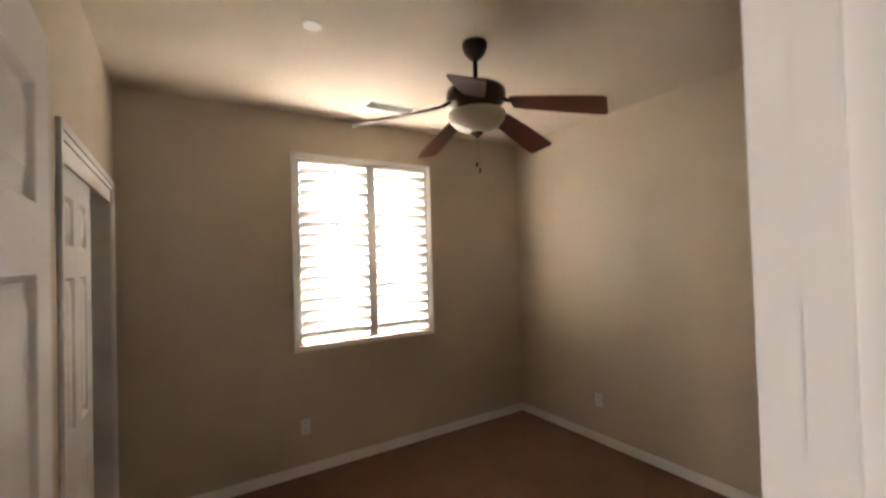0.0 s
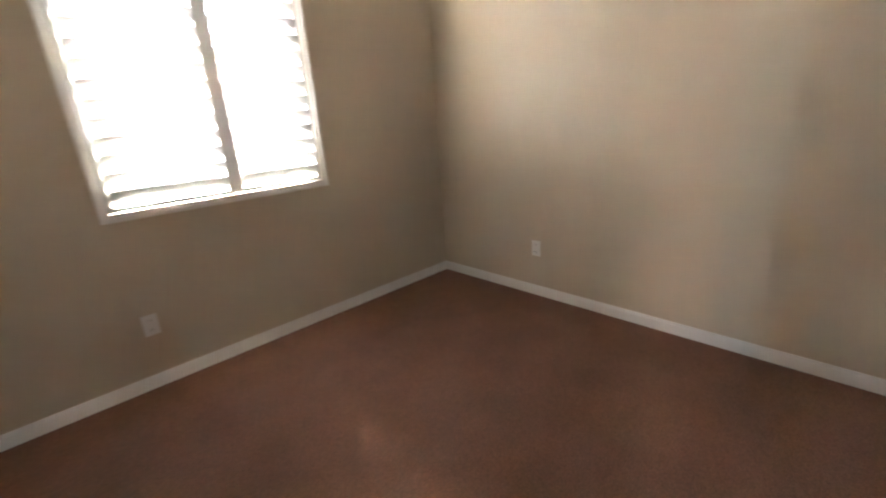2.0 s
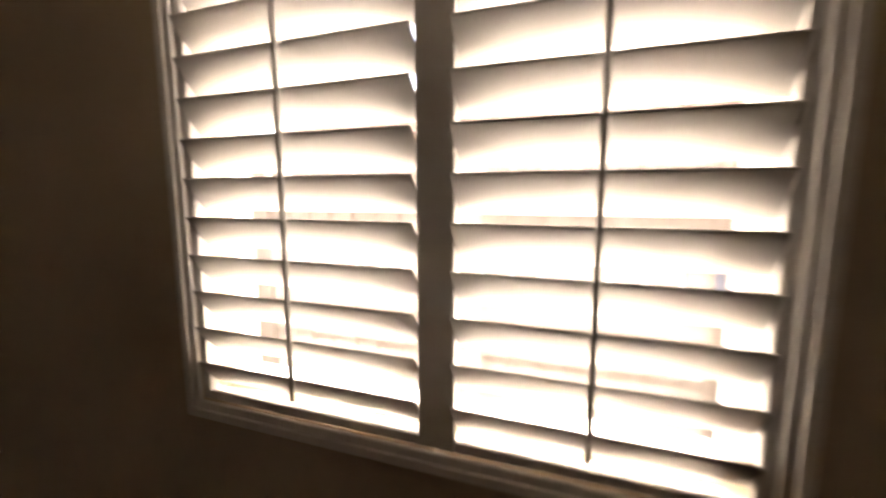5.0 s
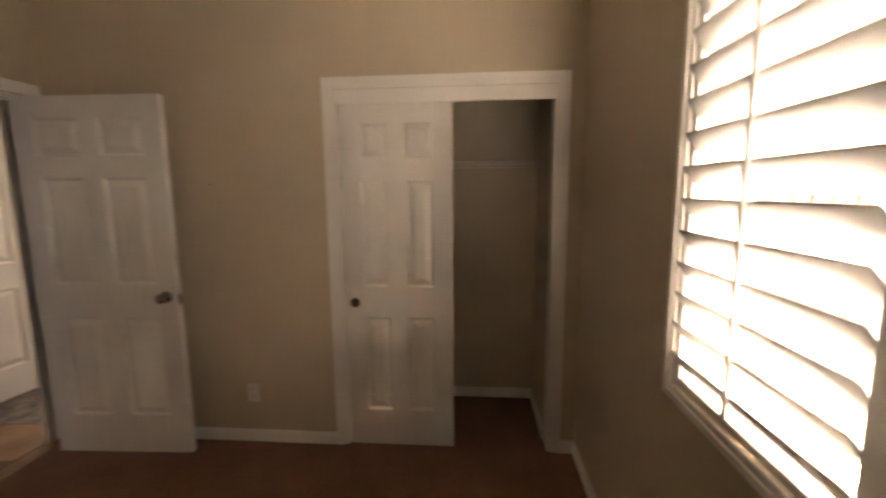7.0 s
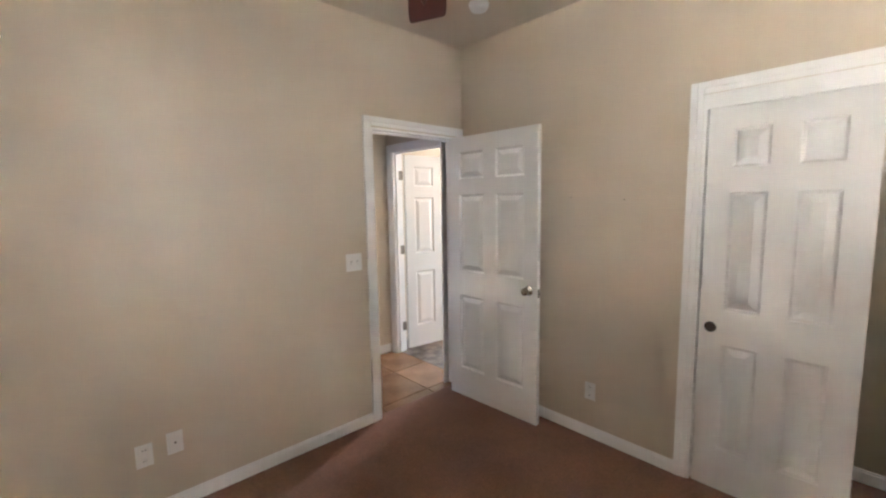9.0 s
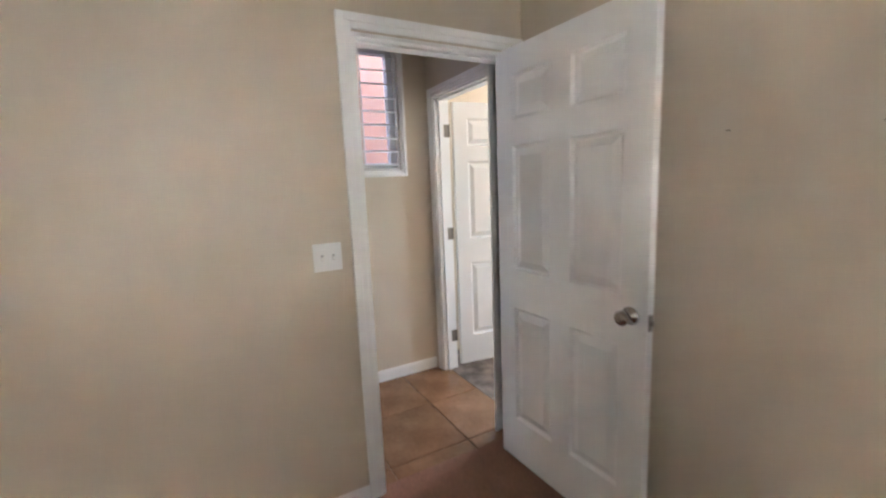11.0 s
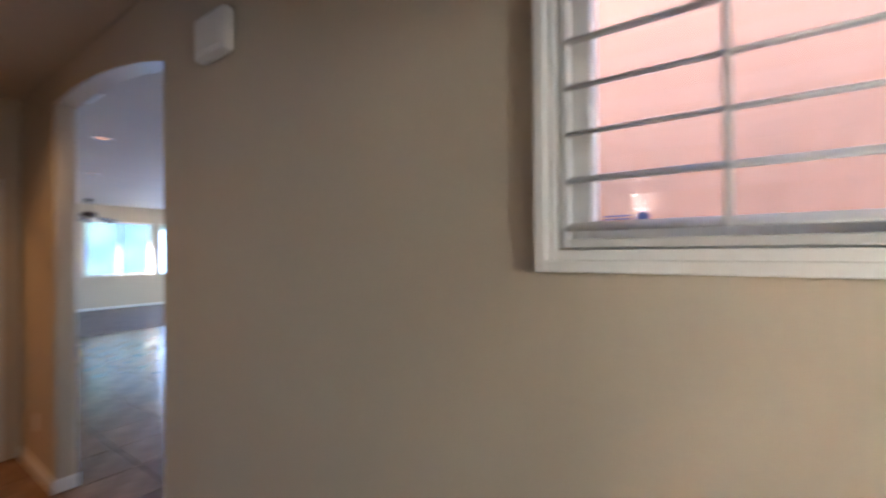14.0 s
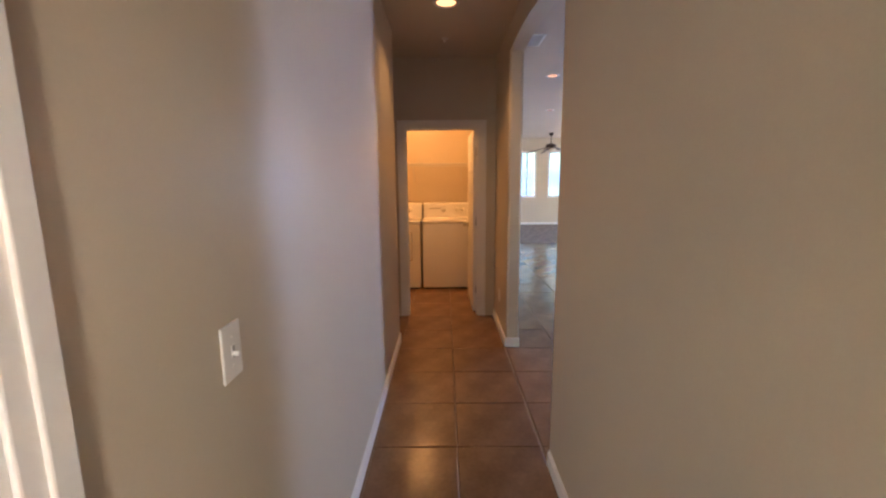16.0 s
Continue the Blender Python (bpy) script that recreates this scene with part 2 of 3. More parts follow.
def arched_header(x0, x1, y0, y1, top, crown, peak, bend, steps=18):
    """A wall piece over an opening whose underside is a shallow arch, highest at x = peak."""
    bm = bmesh.new()
    xs = [x0 + (x1 - x0) * k / steps for k in range(steps + 1)]
    rows = [[bm.verts.new((x, y, z)) for x, z in [(x, crown - bend * (x - peak) ** 2) for x in xs] + [(x1, top), (x0, top)]] for y in (y0, y1)]
    n = len(rows[0])
    for k in range(n):
        j = (k + 1) % n
        bm.faces.new((rows[0][k], rows[0][j], rows[1][j], rows[1][k]))
    for row in rows:
        for k in range(steps):
            a, b = xs[k], xs[k + 1]
            up = [bm.verts.new((a, row[0].co.y, top)), bm.verts.new((b, row[0].co.y, top))]
            bm.faces.new((row[k], row[k + 1], up[1], up[0]))
    bmesh.ops.remove_doubles(bm, verts=bm.verts, dist=0.0002)
    bmesh.ops.recalc_face_normals(bm, faces=bm.faces)
    return bm


setting("wall_hall_header", arched_header(2.495, 4.13, HS - 0.118, HS - 0.001, LH + 0.1, 2.56, 3.75, 0.102), WALL, "beige arched header over the opening to the living room", "wall")
setting("wall_hall_stub", tube(tube(boxed(4.13, END, HS - 0.118, HS, -0.1, LH + 0.1), (4.13, HS - 0.025, -0.1), (4.13, HS - 0.025, 2.54), 0.025, 24), (4.13, HS - 0.093, -0.1), (4.13, HS - 0.093, 2.54), 0.025, 24), WALL, "short beige stub wall beside the opening", "wall")
box_end = boxed(4.105, 4.133, HS - 0.093, HS - 0.025, -0.1, 2.543)
setting("wall_hall_stub_end", box_end, WALL, "rounded end of the stub wall", "wall")
setting("wall_hall_west", wall_along_y(bmesh.new(), HW - 0.115, HW, HS, HN, -0.1, H + 0.1, [(-1.022, -0.20, -0.1, 2.065)]), WALL, "beige wall at the end of the hall with a doorway", "wall")
setting("wall_hall_end", wall_along_y(bmesh.new(), END, END + 0.115, HS - 0.118, 1.0, -0.1, LH + 0.1, [(-0.945, -0.14, -0.1, 2.06)]), WALL, "beige wall around the laundry doorway", "wall")
setting("wall_alcove", boxed(4.13, END, 0.85, 1.0, -0.1, H + 0.1), WALL, "beige wall closing the side passage", "wall")
setting("wall_alcove_side", boxed(4.13, 4.25, 0.0, 0.85, -0.1, H + 0.1), WALL, "beige side wall of the passage", "wall")
# laundry
setting("wall_laundry_back", boxed(6.86, 6.98, HS - 0.118, 1.1, -0.1, LH), WALL, "beige back wall of the laundry", "wall")
setting("wall_laundry_north", boxed(END + 0.115, 6.86, 0.95, 1.1, -0.1, LH), WALL, "beige side wall of the laundry", "wall")
# far west room
setting("wall_west_room_far", wall_along_y(bmesh.new(), -3.3, -3.18, -2.72, 1.3, -0.1, H + 0.1, [(-1.92, -1.18, 1.20, 2.15), (0.14, 0.76, 1.20, 2.15)]), WALL, "unseen beige wall with two assumed daylight openings in the next bedroom", "wall")
setting("wall_west_room_south", boxed(-3.3, -1.30, -2.72, -2.60, -0.1, H + 0.1), WALL, "beige side wall of the next bedroom", "wall")
setting("wall_west_room_jog", boxed(-1.42, -1.30, -2.60, -1.42, -0.1, H + 0.1), WALL, "beige wall of the unseen bay of the next bedroom", "wall")
setting("wall_west_room_near", boxed(-1.42, HW - 0.115, -1.42, -1.30, -0.1, H + 0.1), WALL, "beige side wall of the next bedroom", "wall")
setting("wall_west_room_north", boxed(-3.3, -0.115, 1.2, 1.3, -0.1, H + 0.1), WALL, "beige side wall of the next bedroom", "wall")
setting("wall_west_room_east", boxed(HW - 0.115, HW, -1.42, HS - 0.14, -0.1, H + 0.1), WALL, "beige wall corner of the next bedroom", "wall")
setting("wall_west_room_return", boxed(-0.20, -0.116, HN, 1.2, -0.1, H + 0.1), WALL, "beige wall of the next bedroom", "wall")
# living room
LX, LS = 14.8, -9.0
setting("wall_living_north", boxed(END + 0.115, LX + 0.12, HS - 0.118, HS - 0.002, -0.1, LH + 0.1), WALL, "long beige living room wall", "wall")
LIVING_WINDOWS = [(-3.69, -3.05), (-5.7, -4.08), (-6.9, -5.9)]
setting("wall_living_east", wall_along_y(bmesh.new(), LX, LX + 0.12, LS, HS - 0.118, -0.1, LH + 0.1, [(a, b, 0.93, 2.48) for a, b in LIVING_WINDOWS]), WALL, "beige far wall of the living room with windows", "wall")
setting("wall_living_south", wall_along_x(bmesh.new(), 2.40, LX + 0.12, LS - 0.12, LS, -0.1, LH + 0.1, [(9.3, 11.5, 0.30, 2.40)]), WALL, "beige living room wall", "wall")
setting("wall_living_west", boxed(2.40, 2.52, LS, HS - 0.14, -0.1, LH + 0.1), WALL, "beige living room wall", "wall")

setting("ceiling", boxed(-0.80, W + 0.12, HN, D + 0.16, H, H + 0.2), CEILING, "smooth beige painted bedroom ceiling", "ceiling")
setting("ceiling_hall", boxed(-0.15, END + 0.115, HS - 0.001, HN, H, H + 0.2), CEILING, "beige painted hall ceiling", "ceiling")
setting("ceiling_alcove", boxed(4.13, END + 0.115, HN, 1.0, H + 0.001, H + 0.2), CEILING, "beige passage ceiling", "ceiling")
setting("ceiling_laundry", boxed(END + 0.115, 7.02, HS - 0.118, 1.1, H - 0.002, H + 0.2), CEILING, "beige laundry ceiling", "ceiling")
setting("ceiling_west_room", boxed(-3.3, HW - 0.117, -1.42, 1.3, H + 0.002, H + 0.22), CEILING, "pale ceiling of the next bedroom", "ceiling")
setting("ceiling_west_bay", boxed(-3.3, -1.30, -2.72, -1.42, H + 0.002, H + 0.22), CEILING, "pale ceiling of the next bedroom", "ceiling")
setting("ceiling_living", boxed(2.40, LX + 0.12, LS - 0.12, HS - 0.002, LH, LH + 0.2), CEILING, "high painted living room ceiling", "ceiling")

setting("floor", boxed(-0.70, W + 0.02, -0.045, D + 0.02, -0.12, 0.011), CARPET, "brown cut-pile carpet with worn paler patches", "carpet")
setting("floor_west_room", boxed(-3.25, -0.090, -1.42, 1.25, -0.121, -0.001), CARPET_GREY, "grey patterned carpet of the next bedroom", "carpet")
setting("floor_west_bay", boxed(-3.25, -1.35, -2.65, -1.42, -0.121, -0.001), CARPET_GREY, "grey patterned carpet of the next bedroom", "carpet")
setting("floor_living_carpet", boxed(10.44, LX + 0.05, LS, HS - 0.05, -0.12, 0.012), CARPET_GREY, "pale grey carpet at the far end", "carpet")
hall_floor = setting("floor_hall", boxed(-0.090, 6.95, HS - 0.02, -0.045, -0.12, -0.006), GROUT, "dark grout under the hall tiles", "floor")
box_alcove = setting("floor_passage", boxed(4.2, 6.95, -0.045, 1.05, -0.12, -0.006), GROUT, "dark grout under the passage tiles", "floor")
living_floor = setting("floor_living", boxed(2.47, 10.46, LS, HS - 0.02, -0.12, -0.006), GROUT, "grout under the living room tiles", "floor")

# ---- trim: baseboards and casings ----
BB, BT = 0.084, 0.013


def baseboard_x(name, x0, x1, y, side):
    bm = bmesh.new()
    y0, y1 = sorted((y, y + side * BT))
    box(bm, x0, x1, y0, y1, 0, BB - 0.012)
    y0, y1 = sorted((y, y + side * BT * 0.6))
    box(bm, x0, x1, y0, y1, BB - 0.012, BB)
    return setting(name, bm, TRIM, "white painted wooden baseboard", "baseboard")


def baseboard_y(name, y0, y1, x, side):
    bm = bmesh.new()
    a, b = sorted((x, x + side * BT))
    box(bm, a, b, y0, y1, 0, BB - 0.012)
    a, b = sorted((x, x + side * BT * 0.6))
    box(bm, a, b, y0, y1, BB - 0.012, BB)
    return setting(name, bm, TRIM, "white painted wooden baseboard", "baseboard")


baseboard_x("baseboard_north", 0.0, W, D, -1)
baseboard_y("baseboard_east", 0.0, D - BT, W, -1)
baseboard_y("baseboard_west_a", 0.02, 1.66, 0.0, 1)
baseboard_y("baseboard_west_b", 2.98, D - BT, 0.0, 1)
baseboard_x("baseboard_south", 0.927, W - BT, 0.0, 1)
baseboard_y("baseboard_closet_back", 1.5, 2.906, -0.64, 1)
baseboard_x("baseboard_closet_end", -0.627, -0.115, 2.906, -1)
baseboard_x("baseboard_hall_south", HW + 0.016, 2.495, HS, 1)
baseboard_x("baseboard_hall_north", 0.927, 4.25, HN, -1)
baseboard_x("baseboard_stub", 4.105, END - 0.016, HS, 1)
baseboard_y("baseboard_stub_end", HS - 0.12, HS + BT, 4.105, -1)
baseboard_y("baseboard_alcove", 0.02, 0.85, 4.25, 1)
baseboard_y("baseboard_end", -0.05, 0.85, END, -1)
baseboard_y("baseboard_living_east", LS, HS - 0.12, LX, -1)
baseboard_x("baseboard_living_north", END, LX, HS - 0.118, -1)


def casing(name, axis, face, side, a, b, top, width, label, bottom=0.0, sill=False, thick=0.016):
    """Trim round an opening a..b in a wall face: two legs and a head (and a foot), each with a stepped profile."""
    bm = bmesh.new()

    def strip(u0, u1, z0, z1, t):
        f0, f1 = sorted((face, face + side * t))
        if axis == "x":
            box(bm, u0, u1, f0, f1, z0, z1, bevel=0.003)
        else:
            box(bm, f0, f1, u0, u1, z0, z1, bevel=0.003)

    lo = bottom - (width if sill else 0)
    for t, o in ((thick * 0.62, 0.0), (thick, width * 0.45)):
        strip(a - width, a - o, lo, top + width, t)
        strip(b + o, b + width, lo, top + width, t)
        strip(a - o, b + o, top + o, top + width, t)
        if sill:
            strip(a - o, b + o, lo, bottom - o, t)
    return setting(name, bm, TRIM, label, "trim")


casing("trim_closet", "y", 0.0, 1, 1.72, 2.92, 2.072, 0.060, "white wooden casing round the closet opening")
casing("trim_bedroom_door", "x", 0.0, 1, 0.062, 0.865, 2.072, 0.062, "white wooden casing round the bedroom doorway")
casing("trim_bedroom_door_hall", "x", HN, -1, 0.107, 0.865, 2.072, 0.062, "white wooden casing on the hall side of the doorway")
casing("trim_hall_west_door", "y", HW, 1, -1.024, -0.20, 2.065, 0.062, "white wooden casing round the next bedroom's doorway")
casing("trim_laundry_door", "y", END, -1, -0.945, -0.14, 2.06, 0.070, "white wooden casing round the laundry doorway")
casing("trim_window_1", "x", D, -1, 1.098, 2.242, 2.412, 0.040, "narrow white casing round the bedroom window", bottom=0.972, sill=True, thick=0.018)
casing("trim_window_2", "x", HS, 1, 0.200, 0.750, 2.412, 0.043, "white moulded casing round the small hall window", bottom=1.560, sill=True, thick=0.026)


def jamb(name, axis, a, b, f0, f1, top, label, stop=None):
    """The lining of a doorway, with a stop strip."""
    bm = bmesh.new()
    t = 0.016

    def strip(u0, u1, g0, g1, z0, z1):
        if axis == "x":
            box(bm, u0, u1, g0, g1, z0, z1)
        else:
            box(bm, g0, g1, u0, u1, z0, z1)

    strip(a, a + t, f0, f1, 0, top)
    strip(b - t, b, f0, f1, 0, top)
    strip(a + t, b - t, f0, f1, top - t, top)
    if stop:
        s0, s1 = stop
        strip(a + t, a + t + 0.011, s0, s1, 0, top - t)
        strip(b - t - 0.011, b - t, s0, s1, 0, top - t)
        strip(a + t + 0.011, b - t - 0.011, s0, s1, top - t - 0.011, top - t)
    return setting(name, bm, TRIM, label, "door frame")


jamb("trim_bedroom_jamb", "x", 0.045, 0.865, HN - 0.002, 0.002, 2.065, "white painted door lining with a stop strip", stop=(-0.075, -0.04))
jamb("trim_west_jamb", "y", -1.022, -0.20, HW - 0.117, HW + 0.002, 2.065, "white painted door lining", stop=(-0.10, -0.065))
jamb("trim_laundry_jamb", "y", -0.945, -0.14, END - 0.002, END + 0.117, 2.06, "white painted door lining", stop=(END + 0.03, END + 0.065))
jamb("trim_closet_jamb", "y", 1.72, 2.92, -0.117, 0.002, 2.07, "white painted closet lining")
setting("trim_closet_fascia", boxed(-0.008, 0.004, 1.736, 2.904, 1.995, 2.06, bevel=0.002), TRIM, "white board hiding the sliding door track", "trim")

# ---- doors ----


def panelled(w, h, t, rows, stile, rail_cols=2):
    """A moulded panel door leaf; x along the width, y through the thickness, z up. rows: (bottom, top) of each row of panels."""
    bm = bmesh.new()
    pw = (w - stile * (rail_cols + 1)) / rail_cols
    cols = [(stile + k * (pw + stile), stile + k * (pw + stile) + pw) for k in range(rail_cols)]
    xs = sorted({0.0, w, *[c for ab in cols for c in ab]})
    zs = sorted({0.0, h, *[c for ab in rows for c in ab]})
    for y, s in ((0.0, 1), (t, -1)):
        for x0, x1 in zip(xs, xs[1:]):
            for z0, z1 in zip(zs, zs[1:]):
                if (x0, x1) in cols and (z0, z1) in rows:
                    rings = []
                    for inset, deep in ((0, 0), (0.004, 0.004), (0.011, 0.013), (0.018, 0.014), (0.050, 0.002)):
                        rings.append([bm.verts.new((px, y + s * deep, pz)) for px, pz in ((x0 + inset, z0 + inset), (x1 - inset, z0 + inset), (x1 - inset, z1 - inset), (x0 + inset, z1 - inset))])
                    for a, b in zip(rings, rings[1:]):
                        for k in range(4):
                            bm.faces.new((a[k], a[(k + 1) % 4], b[(k + 1) % 4], b[k]))
                    bm.faces.new(rings[-1])
                else:
                    bm.faces.new([bm.verts.new((px, y, pz)) for px, pz in ((x0, z0), (x1, z0), (x1, z1), (x0, z1))])
    for (x0, z0), (x1, z1) in (((0, 0), (w, 0)), ((w, 0), (w, h)), ((w, h), (0, h)), ((0, h), (0, 0))):
        bm.faces.new([bm.verts.new(p) for p in ((x0, 0, z0), (x1, 0, z1), (x1, t, z1), (x0, t, z0))])
    bmesh.ops.remove_doubles(bm, verts=bm.verts, dist=0.0002)
    bmesh.ops.recalc_face_normals(bm, faces=bm.faces)
    return bm


ROWS = [(0.23, 0.82), (1.01, 1.60), (1.715, 1.915)]


def knob_set(parent, x, z, t):
    """A round door knob with its rose on both faces, and the latch plate on the edge."""
    for s, y in ((-1, 0.0), (1, t)):
        turn = Matrix.Translation((x, y, z)) @ Matrix.Rotation(radians(90 if s < 0 else -90), 4, "X")
        part("door_knob", lathe(bmesh.new(), [(0.033, 0), (0.033, 0.006), (0.014, 0.010), (0.012, 0.028), (0.020, 0.036), (0.027, 0.046), (0.027, 0.056), (0.020, 0.064), (0.006, 0.066)], 28, turn), KNOB, parent, "round brushed nickel knob", True)


def hinge(parent, x, y, z):
    bm = boxed(x - 0.004, x + 0.004, y - 0.032, y + 0.002, z - 0.045, z + 0.045, bevel=0.002)
    tube(bm, (x, y - 0.002, z - 0.047), (x, y - 0.002, z + 0.047), 0.007, 10)
    return part("hinge", bm, NICKEL, parent, "brushed nickel butt hinge")


def swing_door(name, m, w, label):
    d = tagged(thing(name, m, label, "door"), kind="structure")
    part("door_leaf", panelled(w, 2.03, 0.035, ROWS, 0.108), DOOR, d)
    knob_set(d, w - 0.065, 0.940, 0.035)
    part("latch_plate", boxed(w - 0.0005, w + 0.002, 0.005, 0.03, 0.895, 0.955, bevel=0.0005), NICKEL, d, "nickel latch plate")
    part("latch_bolt", boxed(w + 0.002, w + 0.012, 0.011, 0.024, 0.915, 0.935, bevel=0.003), NICKEL, d, "nickel latch bolt")
    return d


# bedroom door, standing open about square to its wall: its hall face shows to the room
bedroom_door = swing_door("door_1", pose(0.143, 0.028, 0.012, 0, 0, 92.2) @ pose(0, -0.035, 0), 0.806, "white six-panel bedroom door standing wide open")
for z in (0.25, 1.04, 1.83):
    part("hinge", tube(bmesh.new(), (0.0, 0.038, z - 0.045), (0.0, 0.038, z + 0.045), 0.007, 10), NICKEL, bedroom_door, "brushed nickel hinge barrel")
# next bedroom's door, swung away from the hall
west_door = swing_door("door_2", pose(HW - 0.158, -1.012, 0.012, 0, 0, 172), 0.79, "white six-panel door standing open into the next bedroom")
west_hinges = thing("hinge_set", pose(HW - 0.055, -1.0055, 0), "brushed nickel hinges on the white door lining", "hinge", kind="structure")
for z in (0.27, 1.077, 1.832):
    bm = boxed(-0.052, -0.006, 0.0, 0.003, z - 0.045, z + 0.045, bevel=0.001)
    tube(bm, (-0.058, 0.004, z - 0.045), (-0.058, 0.004, z + 0.045), 0.007, 10)
    part("hinge", bm, NICKEL, west_hinges, "brushed nickel butt hinge")
# laundry door
laundry_door = swing_door("door_3", pose(END + 0.125, -0.922, 0.012, 0, 0, 1.5), 0.72, "white six-panel laundry door standing open inward")
laundry_hinges = thing("hinge_set", pose(END + 0.06, -0.928, 0), "brushed nickel hinges on the laundry door lining", "hinge", kind="structure")
for z in (0.27, 1.05, 1.81):
    part("hinge", tube(boxed(0.006, 0.054, 0.0, 0.004, z - 0.045, z + 0.045, bevel=0.001), (0.058, 0.006, z - 0.045), (0.058, 0.006, z + 0.045), 0.008, 10), NICKEL, laundry_hinges, "brushed nickel butt hinge")
# strike plate in the bedroom door lining
strike = thing("strike_plate", pose(0.849, -0.02, 0.93), "small brushed nickel strike plate on the door lining", "strike plate", kind="structure")
part("plate", boxed(-0.002, 0.001, -0.016, 0.019, -0.029, 0.029, bevel=0.0008), NICKEL, strike)
part("latch_hole", boxed(-0.0026, -0.0019, -0.007, 0.009, -0.012, 0.012), SLOT, strike)

# closet: two sliding doors, both pushed to the south side
for k, (x, y) in enumerate(((-0.044, 1.745), (-0.092, 1.738))):
    c = tagged(thing("sliding_door", pose(x, y, 0.012, 0, 0, 90) @ pose(0, -0.032, 0), "white six-panel sliding closet door pushed to one side", "door", "closet sliding doors"))
    part("door_leaf", panelled(0.618, 1.99, 0.032, [(0.22, 0.79), (0.97, 1.57), (1.69, 1.88)], 0.105), DOOR, c)
    turn = Matrix.Translation((0.052, 0.0, 0.876)) @ Matrix.Rotation(radians(90), 4, "X")
    part("finger_pull", lathe(bmesh.new(), [(0.028, -0.001), (0.028, 0.002), (0.024, 0.003), (0.022, 0.0005)], 24, turn), BRONZE, c, "round dark bronze finger pull", True)

shelf = thing("wire_shelf", pose(-0.64, 1.5, 1.70), "white coated wire closet shelf with a hanging rail", "shelf")
for dx, dz in ((0.012, 0.0), (0.31, 0.0), (0.31, -0.035)):
    part("rail", tube(bmesh.new(), (dx, 0.002, dz), (dx, 1.404, dz), 0.0035, 8), WIRE, shelf)
bm = bmesh.new()
for k in range(54):
    y = 0.02 + k * 0.0255
    tube(bm, (0.008, y, 0.004), (0.312, y, 0.004), 0.0016, 5)
tagged(part("wires", bm, WIRE, shelf), kind="stuff")
part("shelf_brace", tube(bmesh.new(), (0.305, 0.845, -0.03), (0.006, 0.845, -0.30), 0.004, 8), NICKEL, shelf, "grey diagonal support brace")
for y in (0.25, 0.85, 1.36):
    part("drop_wire", tube(bmesh.new(), (0.31, y, -0.035), (0.31, y, 0.003), 0.0022, 6), WIRE, shelf)

# ---- windows and shutters ----


def exterior_window(name, x0, x1, z0, z1, y, out, label, split):
    """A vinyl sash window near the outer face of a wall that runs along x."""
    win = tagged(thing(name, pose((x0 + x1) / 2, y, z0), label, "window"), kind="structure")
    w, h = (x1 - x0) / 2, z1 - z0
    f = 0.045
    for nm, a, b, c, d in (("frame_side", -w, -w + f, 0, h), ("frame_side", w - f, w, 0, h), ("frame_head", -w + f, w - f, h - f, h), ("window_sill", -w + f, w - f, 0, f)):
        part(nm, boxed(a, b, -0.03, 0.03, c, d, bevel=0.004), VINYL, win)
    if split == "v":
        part("meeting_stile", boxed(-0.025, 0.025, -0.022, 0.022, f, h - f, bevel=0.003), VINYL, win)
        cells = [(-w + f, -0.025, f, h - f), (0.025, w - f, f, h - f)]
    elif split == "o":
        cells = [(-w + f, w - f, f, h - f)]
    else:
        part("meeting_rail", boxed(-w + f, w - f, -0.022, 0.022, h * 0.5 - 0.02, h * 0.5 + 0.02, bevel=0.003), VINYL, win)
        cells = [(-w + f, w - f, f, h * 0.5 - 0.02), (-w + f, w - f, h * 0.5 + 0.02, h - f)]
    for a, b, c, d in cells:
        p = part("pane", boxed(a, b, -0.002, 0.002, c, d), GLASS, win, "clear glass pane")
        p.visible_shadow = False
    return win


exterior_window("window_1", 1.098, 2.242, 0.972, 2.412, D + 0.115, 1, "white vinyl sliding window behind the shutters", "v")
exterior_window("window_2", 0.200, 0.750, 1.560, 2.412, HS - 0.10, -1, "small white vinyl hall window", "o")


def louver_mesh(length, width, thick):
    bm = bmesh.new()
    ring = []
    n = 14
    for x in (-length / 2, length / 2):
        ring.append([bm.verts.new((x, width / 2 * math.cos(2 * math.pi * k / n), thick / 2 * math.sin(2 * math.pi * k / n))) for k in range(n)])
    for k in range(n):
        bm.faces.new((ring[0][k], ring[0][(k + 1) % n], ring[1][(k + 1) % n], ring[1][k]))
    bm.faces.new(ring[0][::-1])
    bm.faces.new(ring[1])
    bmesh.ops.recalc_face_normals(bm, faces=bm.faces)
    return mesh_of("louver", bm, SHUTTER, True)


